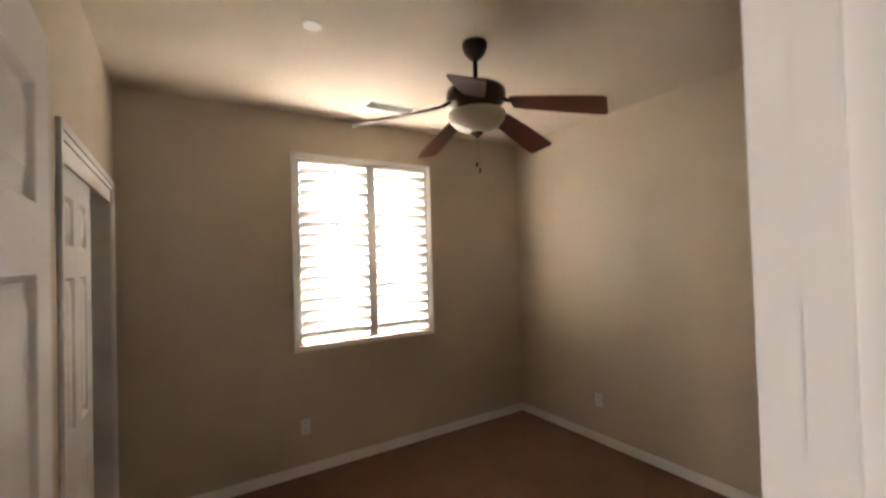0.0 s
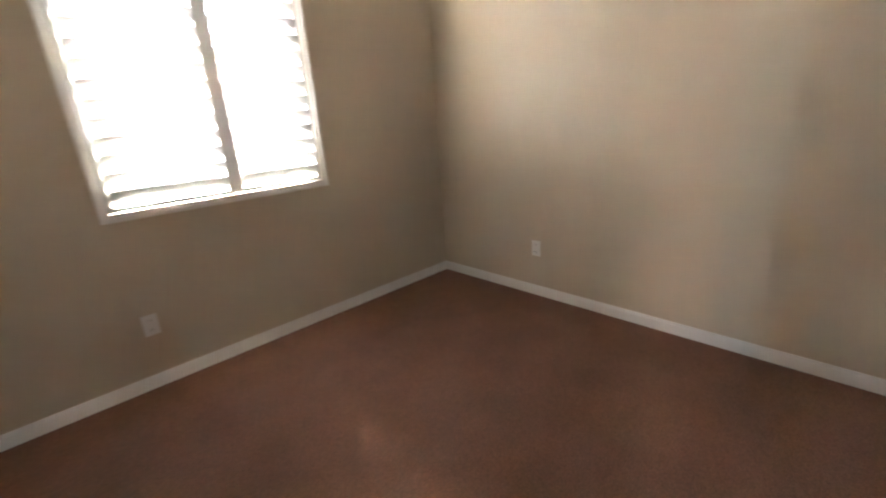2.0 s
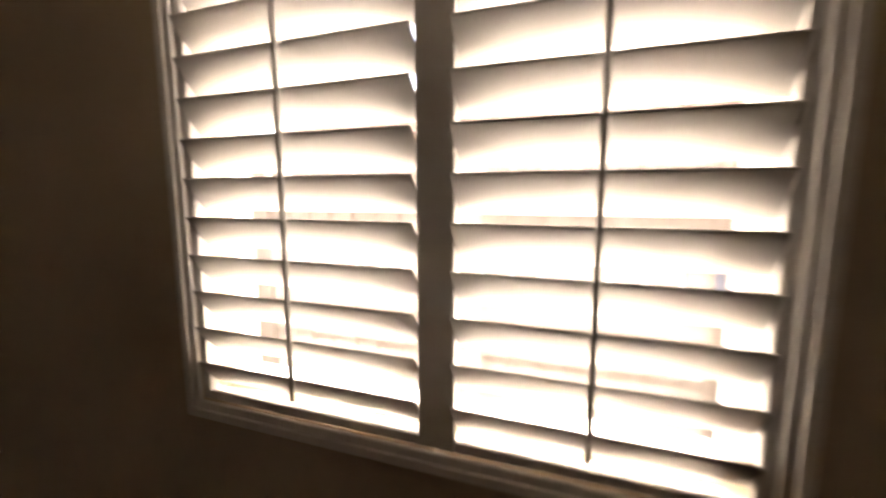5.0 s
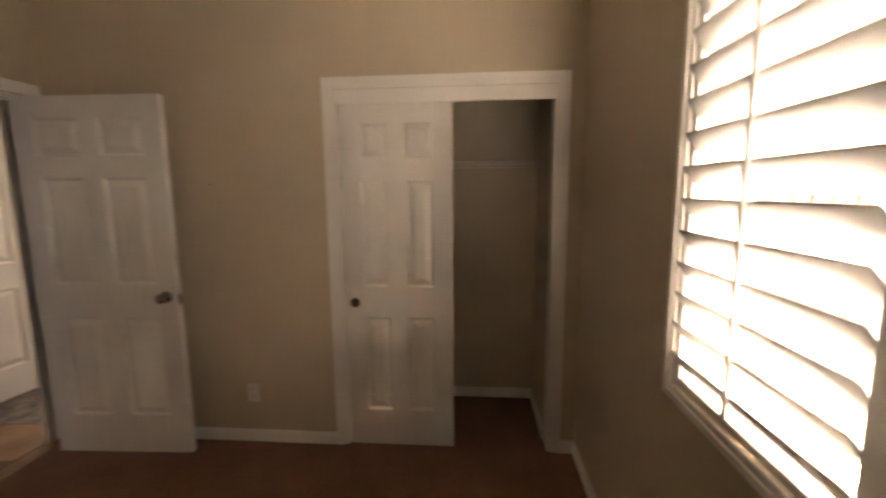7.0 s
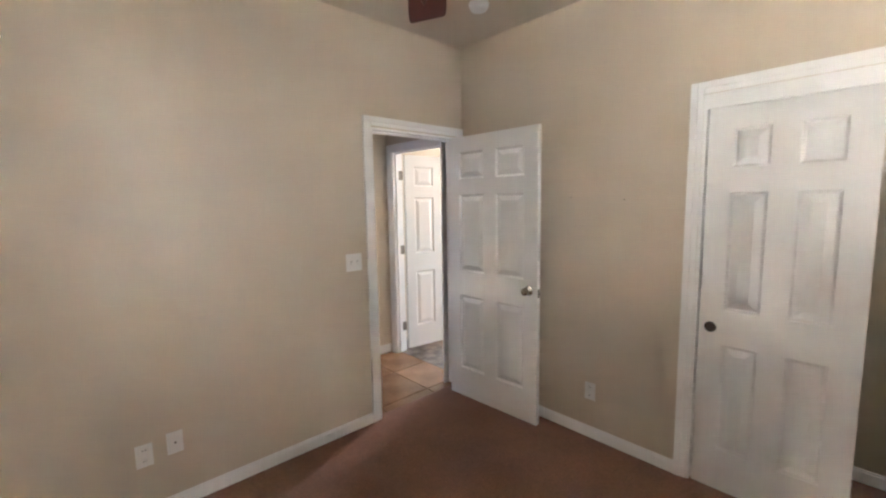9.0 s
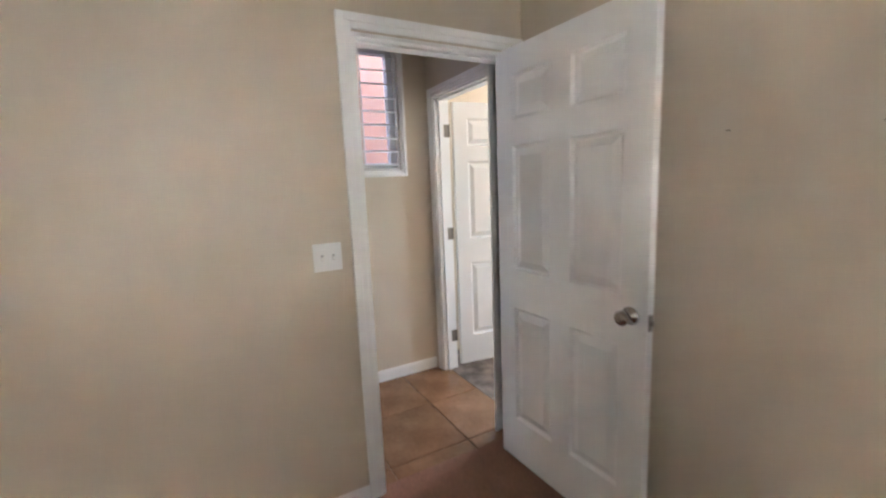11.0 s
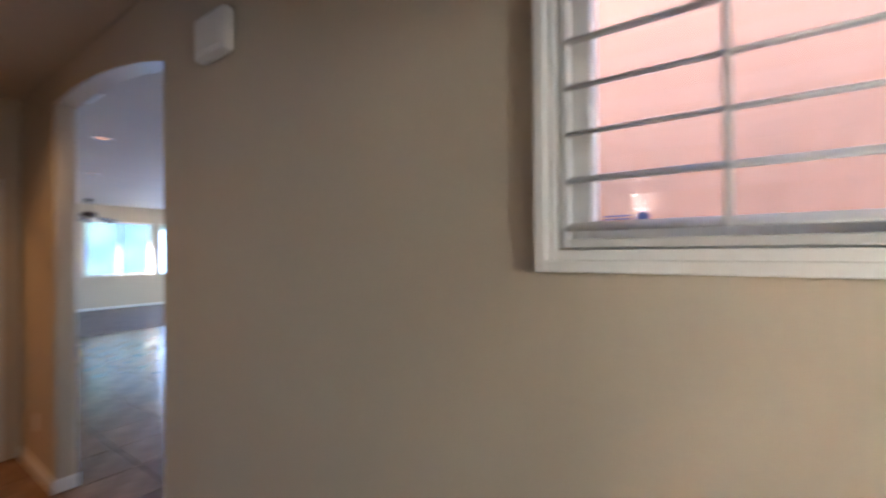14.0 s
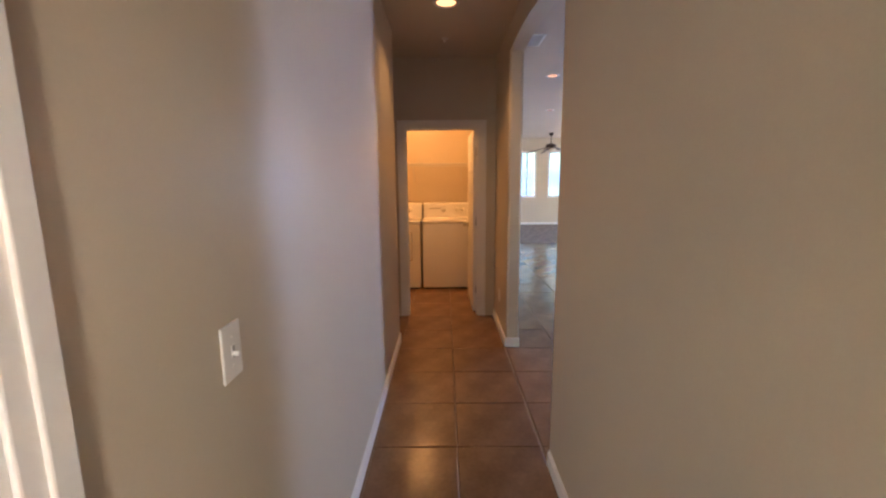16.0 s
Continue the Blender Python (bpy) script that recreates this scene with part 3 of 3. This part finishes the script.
def shutter(m, width, height, left, right, rails, pitch, count, first, blade, tilt, label, rod_out, proud=0.0):
    """A hinged shutter panel; x along the width, -y into the room, z up from its foot."""
    s = thing("plantation_shutter", m, label, "shutter", "window shutters")
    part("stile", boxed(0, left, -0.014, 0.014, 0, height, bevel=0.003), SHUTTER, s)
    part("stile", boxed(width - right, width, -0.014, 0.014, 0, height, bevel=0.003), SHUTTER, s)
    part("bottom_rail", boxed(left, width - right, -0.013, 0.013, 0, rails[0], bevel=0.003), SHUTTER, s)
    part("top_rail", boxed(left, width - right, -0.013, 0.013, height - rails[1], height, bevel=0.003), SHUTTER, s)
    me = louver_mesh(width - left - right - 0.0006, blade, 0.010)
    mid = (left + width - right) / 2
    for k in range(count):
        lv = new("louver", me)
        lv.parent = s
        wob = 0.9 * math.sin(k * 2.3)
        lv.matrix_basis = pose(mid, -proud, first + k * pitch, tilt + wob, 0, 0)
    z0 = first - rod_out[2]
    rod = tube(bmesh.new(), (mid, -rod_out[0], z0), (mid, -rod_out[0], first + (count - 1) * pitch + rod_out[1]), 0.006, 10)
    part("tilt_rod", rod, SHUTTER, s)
    return s


# louvers nearly shut, room edge up
TILT1 = -52
LABEL1 = "white plantation shutter with wide louvers nearly closed"
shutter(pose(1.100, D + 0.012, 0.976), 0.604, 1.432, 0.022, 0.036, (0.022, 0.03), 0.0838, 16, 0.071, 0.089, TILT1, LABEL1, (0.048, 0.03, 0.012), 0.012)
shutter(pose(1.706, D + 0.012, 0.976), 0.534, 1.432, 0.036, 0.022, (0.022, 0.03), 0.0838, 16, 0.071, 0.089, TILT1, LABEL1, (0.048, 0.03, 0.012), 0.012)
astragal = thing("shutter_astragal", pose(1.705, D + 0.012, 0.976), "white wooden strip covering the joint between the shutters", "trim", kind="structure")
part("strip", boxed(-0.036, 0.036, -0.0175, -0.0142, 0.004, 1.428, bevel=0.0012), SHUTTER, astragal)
# hall window: louvers lie open
shutter(pose(0.203, HS - 0.012, 1.563, 0, 0, 180) @ pose(-0.544, 0, 0), 0.544, 0.846, 0.016, 0.016, (0.018, 0.018), 0.091, 9, 0.042, 0.062, 17, "white shutter with open louvers in the hall window", (0.036, 0.02, 0.01))
sticker = thing("window_sticker", pose(0.61, HS - 0.066, 1.62), "small blue and white sticker inside the window pane", "sticker")
part("badge", lathe(bmesh.new(), [(0.012, 0), (0.012, 0.001)], 20, Matrix.Rotation(radians(-90), 4, "X")), STICKER, sticker)
for k in range(3):
    part("text_bar", boxed(0.02, 0.07, 0, 0.001, -0.008 + k * 0.006, -0.005 + k * 0.006), STICKER, sticker)

# ---- ceiling fan ----


def blade_mesh():
    bm = bmesh.new()
    outline = [(0.19, 0.046), (0.23, 0.056), (0.42, 0.070), (0.60, 0.077), (0.642, 0.076), (0.655, 0.072), (0.66, 0.064)]
    pts = outline + [(x, -y) for x, y in reversed(outline)]
    top = [bm.verts.new((x, y, 0.003)) for x, y in pts]
    low = [bm.verts.new((x, y, -0.003)) for x, y in pts]
    bm.faces.new(top)
    bm.faces.new(low[::-1])
    for k in range(len(pts)):
        j = (k + 1) % len(pts)
        bm.faces.new((top[k], low[k], low[j], top[j]))
    bmesh.ops.recalc_face_normals(bm, faces=bm.faces)
    return mesh_of("blade", bm, BLADE)


def ceiling_fan(m, label, rod, turn, near=True):
    f = thing("ceiling_fan", m, label, "ceiling fan")
    part("canopy", lathe(bmesh.new(), [(0.066, 0.0), (0.068, -0.012), (0.066, -0.03), (0.052, -0.062), (0.026, -0.088), (0.016, -0.092)]), BRONZE, f, "dark bronze canopy", True)
    part("downrod", tube(bmesh.new(), (0, 0, -0.085), (0, 0, -rod), 0.0125, 16), BRONZE, f, smooth=True)
    t = -rod
    part("motor_housing", lathe(bmesh.new(), [(0.030, t + 0.030), (0.036, t + 0.012), (0.060, t + 0.004), (0.120, t - 0.010), (0.155, t - 0.035), (0.160, t - 0.065), (0.152, t - 0.095), (0.118, t - 0.118), (0.062, t - 0.126), (0.060, t - 0.140)], 40), BRONZE, f, "dark bronze motor housing", True)
    me = blade_mesh()
    for k in range(5):
        b = new("blade", me)
        b.parent = f
        b.matrix_basis = pose(0, 0, t - 0.128, 0, 0, turn + 72 * k) @ pose(0.19, 0, 0, 0, 13, 0) @ pose(-0.19, 0, 0, -13, 0, 0)
        arm = boxed(0.17, 0.24, -0.014, 0.014, 0.003, 0.010, bevel=0.002)
        tube(arm, (0.09, 0, 0.035), (0.18, 0, 0.006), 0.010, 10)
        box(arm, 0.215, 0.245, -0.034, 0.034, 0.0032, 0.009, bevel=0.002)
        part("blade_bracket", arm, BRONZE, b, "dark bronze blade bracket")
    part("light_collar", lathe(bmesh.new(), [(0.070, t - 0.130), (0.100, t - 0.138), (0.100, t - 0.148), (0.072, t - 0.153)], 32), BRONZE, f, smooth=True)
    part("light_bowl", lathe(bmesh.new(), [(0.140, t - 0.150), (0.152, t - 0.155), (0.152, t - 0.168), (0.143, t - 0.193), (0.119, t - 0.220), (0.079, t - 0.243), (0.030, t - 0.255), (0.012, t - 0.256)], 40), BOWL, f, "frosted cream glass bowl, unlit", True)
    part("finial", lathe(bmesh.new(), [(0.030, t - 0.251), (0.036, t - 0.259), (0.022, t - 0.270), (0.010, t - 0.280), (0.004, t - 0.285)], 24), BRONZE, f, smooth=True)
    if near:
        for dx, drop in ((-0.006, 0.135), (0.008, 0.165)):
            chain = part("pull_chain", tube(bmesh.new(), (dx, 0, t - 0.280), (dx * 1.4, 0, t - 0.280 - drop), 0.0011, 6), NICKEL, f, "thin pull chain")
            part("fob", lathe(bmesh.new(), [(0.002, 0.014), (0.007, 0.006), (0.007, -0.006), (0.003, -0.014)], 14, Matrix.Translation((dx * 1.4, 0, t - 0.290 - drop))), BRONZE, chain, "dark wooden fob", True)
    return f


ceiling_fan(pose(1.690, 1.555, H), "dark bronze ceiling fan with five cherry blades and a frosted bowl", 0.225, -59)

# ---- ceiling fixtures of the bedroom ----
smoke = thing("smoke_detector", pose(0.445, 0.60, H), "round white smoke detector on the ceiling", "smoke detector")
part("base", lathe(bmesh.new(), [(0.062, 0), (0.062, -0.010), (0.058, -0.012)], 32), PLATE, smoke, smooth=False)
part("cover", lathe(bmesh.new(), [(0.057, -0.010), (0.056, -0.026), (0.048, -0.038), (0.020, -0.042), (0.004, -0.042)], 32), PLATE, smoke, smooth=True)
part("test_button", lathe(bmesh.new(), [(0.010, -0.041), (0.009, -0.045)], 16, Matrix.Translation((0.02, 0.0, 0))), PLATE, smoke)
cover = thing("sprinkler_cover", pose(0.90, 1.798, H), "flat round white sprinkler cover plate on the ceiling", "sprinkler cover")
part("plate", lathe(bmesh.new(), [(0.045, -0.001), (0.045, -0.006), (0.042, -0.008), (0.004, -0.008)], 32), PLATE, cover)


def vent(m, w, d, label):
    v = thing("ceiling_vent", m, label, "vent")
    part("backing", boxed(-w / 2 + 0.02, w / 2 - 0.02, -d / 2 + 0.02, d / 2 - 0.02, -0.002, -0.001), SLOT, v)
    for a, b, c, e in ((-w / 2, w / 2, -d / 2, -d / 2 + 0.025), (-w / 2, w / 2, d / 2 - 0.025, d / 2), (-w / 2, -w / 2 + 0.025, -d / 2 + 0.025, d / 2 - 0.025), (w / 2 - 0.025, w / 2, -d / 2 + 0.025, d / 2 - 0.025)):
        part("frame", boxed(a, b, c, e, -0.008, 0.0, bevel=0.002), PLATE, v)
    n = int((d - 0.05) / 0.014)
    me = mesh_of("slat", boxed(-w / 2 + 0.026, w / 2 - 0.026, -0.006, 0.006, -0.0006, 0.0006), PLATE)
    for k in range(n):
        s = new("slat", me)
        s.parent = v
        s.matrix_basis = pose(0, -d / 2 + 0.032 + k * 0.014, -0.007, 38, 0, 0)
    return v


vent(pose(1.69, 2.62, H), 0.40, 0.18, "white slatted ceiling air register near the window")

# ---- outlets and switches ----


def wall_plate(name, m, w, h, label, category, group=""):
    p = thing(name, m, label, category, group)
    part("plate", boxed(-w / 2, w / 2, -0.006, 0.0, -h / 2, h / 2, bevel=0.003), PLATE, p)
    return p


def outlet(m, label="white duplex power outlet low on the wall"):
    p = wall_plate("power_outlet", m, 0.072, 0.116, label, "outlet", "power outlets")
    for z in (-0.027, 0.027):
        face = part("receptacle", boxed(-0.016, 0.016, -0.0085, -0.005, z - 0.014, z + 0.014, bevel=0.002), PLATE, p)
        for x in (-0.006, 0.006):
            part("slot", boxed(x - 0.001, x + 0.001, -0.0095, -0.008, z - 0.003, z + 0.006), SLOT, face)
    return p


def toggle_switch(m, gangs, label):
    p = wall_plate("light_switch", m, 0.072 + 0.046 * (gangs - 1), 0.116, label, "switch")
    for k in range(gangs):
        x = (k - (gangs - 1) / 2) * 0.046
        rim = part("switch_frame", boxed(x - 0.006, x + 0.006, -0.0075, -0.005, -0.013, 0.013, bevel=0.001), PLATE, p)
        # thin grey patch: the toggle's shade put into the colour
        part("shade_patch", boxed(x - 0.005, x + 0.005, -0.0080, -0.0074, -0.012, 0.012), TOGGLE_SHADE, rim, "grey patch painted as the shade round the toggle")
        part("toggle", boxed(x - 0.004, x + 0.004, -0.020, -0.006, -0.009, 0.001, bevel=0.002), PLATE, rim)
        for z in (-0.03, 0.03):
            part("screw", lathe(bmesh.new(), [(0.003, 0), (0.003, 0.001)], 10, Matrix.Translation((x, -0.0058, z)) @ Matrix.Rotation(radians(90), 4, "X")), PLATE, p)
    return p


# turned so that -y, the plate's front, faces the room
NORTH, EAST, SOUTH, WEST = 0, -90, 180, 90
outlet(pose(1.128, D, 0.367, 0, 0, NORTH))
outlet(pose(W, 2.116, 0.370, 0, 0, EAST))
outlet(pose(0.0, 1.149, 0.322, 0, 0, WEST))
outlet(pose(2.235, 0.0, 0.345, 0, 0, SOUTH))
cable = wall_plate("cable_outlet", pose(2.105, 0.0, 0.362, 0, 0, SOUTH), 0.072, 0.116, "white cable outlet plate low on the wall", "outlet")
part("socket", tube(bmesh.new(), (0, -0.012, 0), (0, -0.005, 0), 0.005, 12), NICKEL, cable, "threaded metal socket")
toggle_switch(pose(1.030, 0.0, 1.170, 0, 0, SOUTH), 2, "white double light switch beside the bedroom doorway")
toggle_switch(pose(1.288, HN, 1.158, 0, 0, NORTH), 1, "white single light switch on the hall wall")
outlet(pose(4.56, HS, 0.36, 0, 0, SOUTH))
for y, z in ((0.986, 1.572), (1.336, 1.552)):
    nail = thing("wall_nail", pose(0.0, y, z), "tiny dark nail sticking out of the bare wall", "nail")
    part("shank", tube(bmesh.new(), (-0.002, 0, 0), (0.008, 0, 0.002), 0.0015, 8), SLOT, nail)
    part("head", tube(bmesh.new(), (0.008, 0, 0.002), (0.0095, 0, 0.002), 0.003, 10), SLOT, nail)

# ---- hall ----


def downlight(m, lens, label):
    d = thing("downlight", m, label, "ceiling light")
    part("trim_ring", lathe(bmesh.new(), [(0.095, 0.0), (0.095, -0.004), (0.088, -0.008), (0.074, -0.006), (0.072, 0.0)], 36), PLATE, d, "white trim ring", True)
    part("lens", lathe(bmesh.new(), [(0.070, -0.001), (0.060, -0.004), (0.02, -0.005)], 32), lens, d, "glowing lamp lens", True)
    return d


downlight(pose(3.70, -0.59, H), BULB, "lit round recessed downlight in the hall ceiling")
dot = thing("fire_sprinkler", pose(4.45, -0.58, H), "tiny white sprinkler head on the hall ceiling", "sprinkler")
part("plate", lathe(bmesh.new(), [(0.03, 0), (0.03, -0.004), (0.012, -0.010), (0.010, -0.025), (0.016, -0.030)], 20), PLATE, dot, smooth=True)
chime = thing("door_chime", pose(2.02, HS, 2.35), "white boxy door chime high on the hall wall", "door chime")
part("body", boxed(-0.11, 0.11, 0.0, 0.05, -0.078, 0.085, bevel=0.018), PLATE, chime)
part("grille", boxed(-0.08, 0.08, 0.05, 0.053, -0.055, 0.065, bevel=0.001), PLATE, chime)

# ---- laundry ----


def washer(m, label, front_door):
    a = thing("washing_machine" if not front_door else "clothes_dryer", m, label, "appliance")
    w = 0.69
    part("cabinet", boxed(0.0, 0.66, -w / 2, w / 2, 0.025, 0.93, bevel=0.012), ENAMEL, a)
    part("toe_panel", boxed(0.02, 0.05, -w / 2 + 0.02, w / 2 - 0.02, 0.012, 0.03), SLOT, a)
    for x in (0.06, 0.60):
        for y in (-0.28, 0.28):
            part("foot", tube(bmesh.new(), (x, y, 0.0), (x, y, 0.03), 0.02, 12), SLOT, a)
    part("top", boxed(-0.008, 0.66, -w / 2 - 0.002, w / 2 + 0.002, 0.93, 0.965, bevel=0.012), ENAMEL, a)
    con = bmesh.new()
    prof = [(0.46, 0.965), (0.50, 1.165), (0.54, 1.185), (0.66, 1.185), (0.66, 0.965)]
    ends = [[con.verts.new((x, y, z)) for x, z in prof] for y in (-w / 2, w / 2)]
    con.faces.new(ends[0])
    con.faces.new(ends[1][::-1])
    for k in range(5):
        j = (k + 1) % 5
        con.faces.new((ends[0][k], ends[1][k], ends[1][j], ends[0][j]))
    bmesh.ops.recalc_face_normals(con, faces=con.faces)
    panel = part("console", con, ENAMEL, a, "sloped control console")
    tilt = Matrix.Rotation(radians(-90 + 11), 4, "Y")
    for y, r in (((0.05, 0.028), (-0.14, 0.016), (-0.23, 0.016)) if not front_door else ((0.2, 0.016), (0.1, 0.016), (-0.16, 0.028))):
        part("dial", lathe(bmesh.new(), [(r + 0.006, 0), (r, 0.006), (r * 0.9, 0.022), (r * 0.5, 0.024)], 20, Matrix.Translation((0.482, y, 1.085)) @ tilt), PLATE, panel, "round white dial", True)
    part("label_strip", boxed(0.484, 0.492, -0.02 + 0.12, 0.26, 1.10, 1.112), NICKEL, panel)
    if front_door:
        part("door_seal", boxed(-0.004, 0.001, -0.226, 0.306, 0.414, 0.806), GROUT, a, "dark seam round the dryer door")
        d = part("dryer_door", boxed(-0.014, 0.002, -0.22, 0.30, 0.42, 0.80, bevel=0.01), ENAMEL, a)
        part("door_grip", boxed(-0.020, -0.012, -0.21, -0.18, 0.55, 0.68, bevel=0.003), ENAMEL, d)
    else:
        part("lid", boxed(0.02, 0.44, -0.28, 0.28, 0.964, 0.972, bevel=0.003), ENAMEL, a)
    return a


washer(pose(6.16, -0.605, 0), "white top-loading washing machine with a sloped console", False)
washer(pose(6.16, 0.115, 0), "white front-loading clothes dryer beside the washer", True)
ls = thing("wire_shelf", pose(6.86, HS, 1.75), "long white wire shelf over the laundry machines", "shelf")
for dx, dz in ((-0.01, 0.0), (-0.30, 0.0), (-0.30, -0.035)):
    part("rail", tube(bmesh.new(), (dx, 0.003, dz), (dx, 2.05, dz), 0.004, 8), WIRE, ls)
bm = bmesh.new()
for k in range(78):
    tube(bm, (-0.305, 0.02 + k * 0.0255, 0.005), (-0.008, 0.02 + k * 0.0255, 0.005), 0.0018, 5)
tagged(part("wires", bm, WIRE, ls), kind="stuff")
for y in (0.3, 1.0, 1.7):
    part("shelf_brace", tube(bmesh.new(), (-0.29, y, -0.004), (-0.004, y, -0.26), 0.004, 8), WIRE, ls)
fixture = thing("ceiling_light", pose(5.75, -0.2, H - 0.002), "round warm ceiling light of the laundry", "ceiling light")
part("pan", lathe(bmesh.new(), [(0.15, 0), (0.15, -0.02), (0.14, -0.025)], 32), PLATE, fixture)

# ---- living room ----
for a, b in LIVING_WINDOWS:
    win = tagged(thing("window_3", pose(LX + 0.05, (a + b) / 2, 0.93), "bright living room window with a white frame", "window"), kind="structure")
    h, w = 1.55, (b - a) / 2
    for c, d, e, f in ((-w, -w + 0.05, 0, h), (w - 0.05, w, 0, h), (-w + 0.05, w - 0.05, h - 0.05, h), (-w + 0.05, w - 0.05, 0, 0.05)):
        part("window_frame", boxed(-0.03, 0.03, c, d, e, f, bevel=0.004), VINYL, win)
    part("window_mullion", boxed(-0.02, 0.02, -0.02, 0.02, 0.05, h - 0.05), VINYL, win)
    for c, d in ((-w + 0.05, -0.02), (0.02, w - 0.05)):
        part("pane", boxed(-0.002, 0.002, c, d, 0.05, h - 0.05), GLASS, win, "clear glass pane").visible_shadow = False
setting("backdrop", boxed(LX + 0.6, LX + 0.7, LS - 3, HS + 2, -0.1, 5.0), DAYLIGHT, "hazy bright garden beyond the far windows", "backdrop")
ceiling_fan(pose(13.4, -3.8, LH), "dark ceiling fan in the far living room", 0.32, 10, near=False)
for x, y in ((6.52, -2.07), (9.33, -2.74), (6.8, -4.6)):
    downlight(pose(x, y, LH), COOL_BULB, "dimly lit recessed downlight in the living room ceiling")
vent(pose(5.05, -1.49, LH), 0.36, 0.2, "grey slatted ceiling register in the living room")

# ---- outdoors ----
setting("ground", boxed(-300, 300, -300, 300, -0.6, -0.16), CONCRETE, "pale sunlit concrete ground round the house", "ground")
fence = thing("board_fence", pose(-4, 4.95, -0.16), "weathered board fence with gaps along the side yard", "fence")
board = mesh_of("board", boxed(0, 0.145, 0, 0.022, 0, 1.75, bevel=0.003), FENCE)
for k in range(70):
    b = new("board", board)
    b.parent = fence
    b.matrix_basis = pose(k * 0.19, 0, 0.04, 0, 0, 0)
for z, h in ((0.05, 0.96), (1.20, 0.52)):
    part("fence_rail", boxed(0, 13.3, 0.022, 0.06, z, z + h, bevel=0.004), FENCE, fence)
north_house = thing("neighbour_house", pose(1.5, 13.0, -0.16), "pale stucco neighbouring house across the yard", "house")
part("wall", boxed(-8, 8, 0, 6, 0, 3.2), STUCCO, north_house)
part("roof", boxed(-8.5, 8.5, -0.5, 6.5, 3.2, 3.5, bevel=0.05), ROOF, north_house)
south_house = thing("neighbour_house", pose(-2.0, -3.4, -0.16), "salmon stucco neighbouring house close to the hall window", "house")
part("wall", boxed(-6, 4.2, -4, 0, 0, 4.2), STUCCO_PINK, south_house)
part("roof", boxed(-6.3, 4.3, -4.3, 0.25, 4.2, 4.4, bevel=0.04), ROOF, south_house)


def gable(name, x0, x1, y0, ridge, y1, z0, top, label):
    """A pitched roof: two sloping slabs that meet at the ridge, closed at the gables."""
    bm = bmesh.new()
    prof = [(y0, z0), (ridge, top), (y1, z0), (y1, z0 + 0.14), (ridge, top + 0.18), (y0, z0 + 0.14)]
    ends = [[bm.verts.new((x, y, z)) for y, z in prof] for x in (x0, x1)]
    for k in range(6):
        j = (k + 1) % 6
        bm.faces.new((ends[0][k], ends[0][j], ends[1][j], ends[1][k]))
    for e in ends:
        bm.faces.new([e[k] for k in (0, 1, 4, 5)])
        bm.faces.new([e[k] for k in (1, 2, 3, 4)])
    bmesh.ops.recalc_face_normals(bm, faces=bm.faces)
    return setting(name, bm, ROOF, label, "roof")


# out of view; the tall ridge keeps sun off the alley and salmon wall
gable("roof", -4.0, 7.6, -1.75, -0.6, D + 0.62, H + 0.22, 6.6, "unseen brown pitched roof, steep enough to shade the salmon house")

# ---- floor tiles, the nearest as pieces ----
P, G = 0.472, 0.005
tile_cache = {}


def lay(parent, x0, x1, y0, y1, limit=None):
    i0, i1 = math.floor((x0 - 0.290) / P), math.ceil((x1 - 0.290) / P)
    j0, j1 = math.floor((y0 + 0.630) / P), math.ceil((y1 + 0.630) / P)
    for i in range(i0, i1):
        for j in range(j0, j1):
            a, b = max(0.290 + i * P + G / 2, x0), min(0.290 + (i + 1) * P - G / 2, x1)
            c, d = max(-0.630 + j * P + G / 2, y0), min(-0.630 + (j + 1) * P - G / 2, y1)
            if b - a < 0.02 or d - c < 0.02:
                continue
            key = (round(b - a, 3), round(d - c, 3))
            if key not in tile_cache:
                bm = bmesh.new()
                w, h = key
                e = 0.004
                low = [bm.verts.new(p) for p in ((0, 0, -0.01), (w, 0, -0.01), (w, h, -0.01), (0, h, -0.01))]
                rim = [bm.verts.new(p) for p in ((0, 0, -0.003), (w, 0, -0.003), (w, h, -0.003), (0, h, -0.003))]
                top = [bm.verts.new(p) for p in ((e, e, 0), (w - e, e, 0), (w - e, h - e, 0), (e, h - e, 0))]
                for p, q in ((low, rim), (rim, top)):
                    for k in range(4):
                        bm.faces.new((p[k], p[(k + 1) % 4], q[(k + 1) % 4], q[k]))
                bm.faces.new(top)
                tile_cache[key] = mesh_of("tile", bm, TILE)
            t = new("tile", tile_cache[key])
            t.parent = parent
            t.location = (a, c, random.uniform(-0.0006, 0.0006))


lay(hall_floor, -0.088, 6.90, HS, -0.047)
lay(box_alcove, 4.25, 6.90, -0.043, 0.95)
lay(living_floor, 2.52, 10.44, LS + 3.3, HS - 0.001)
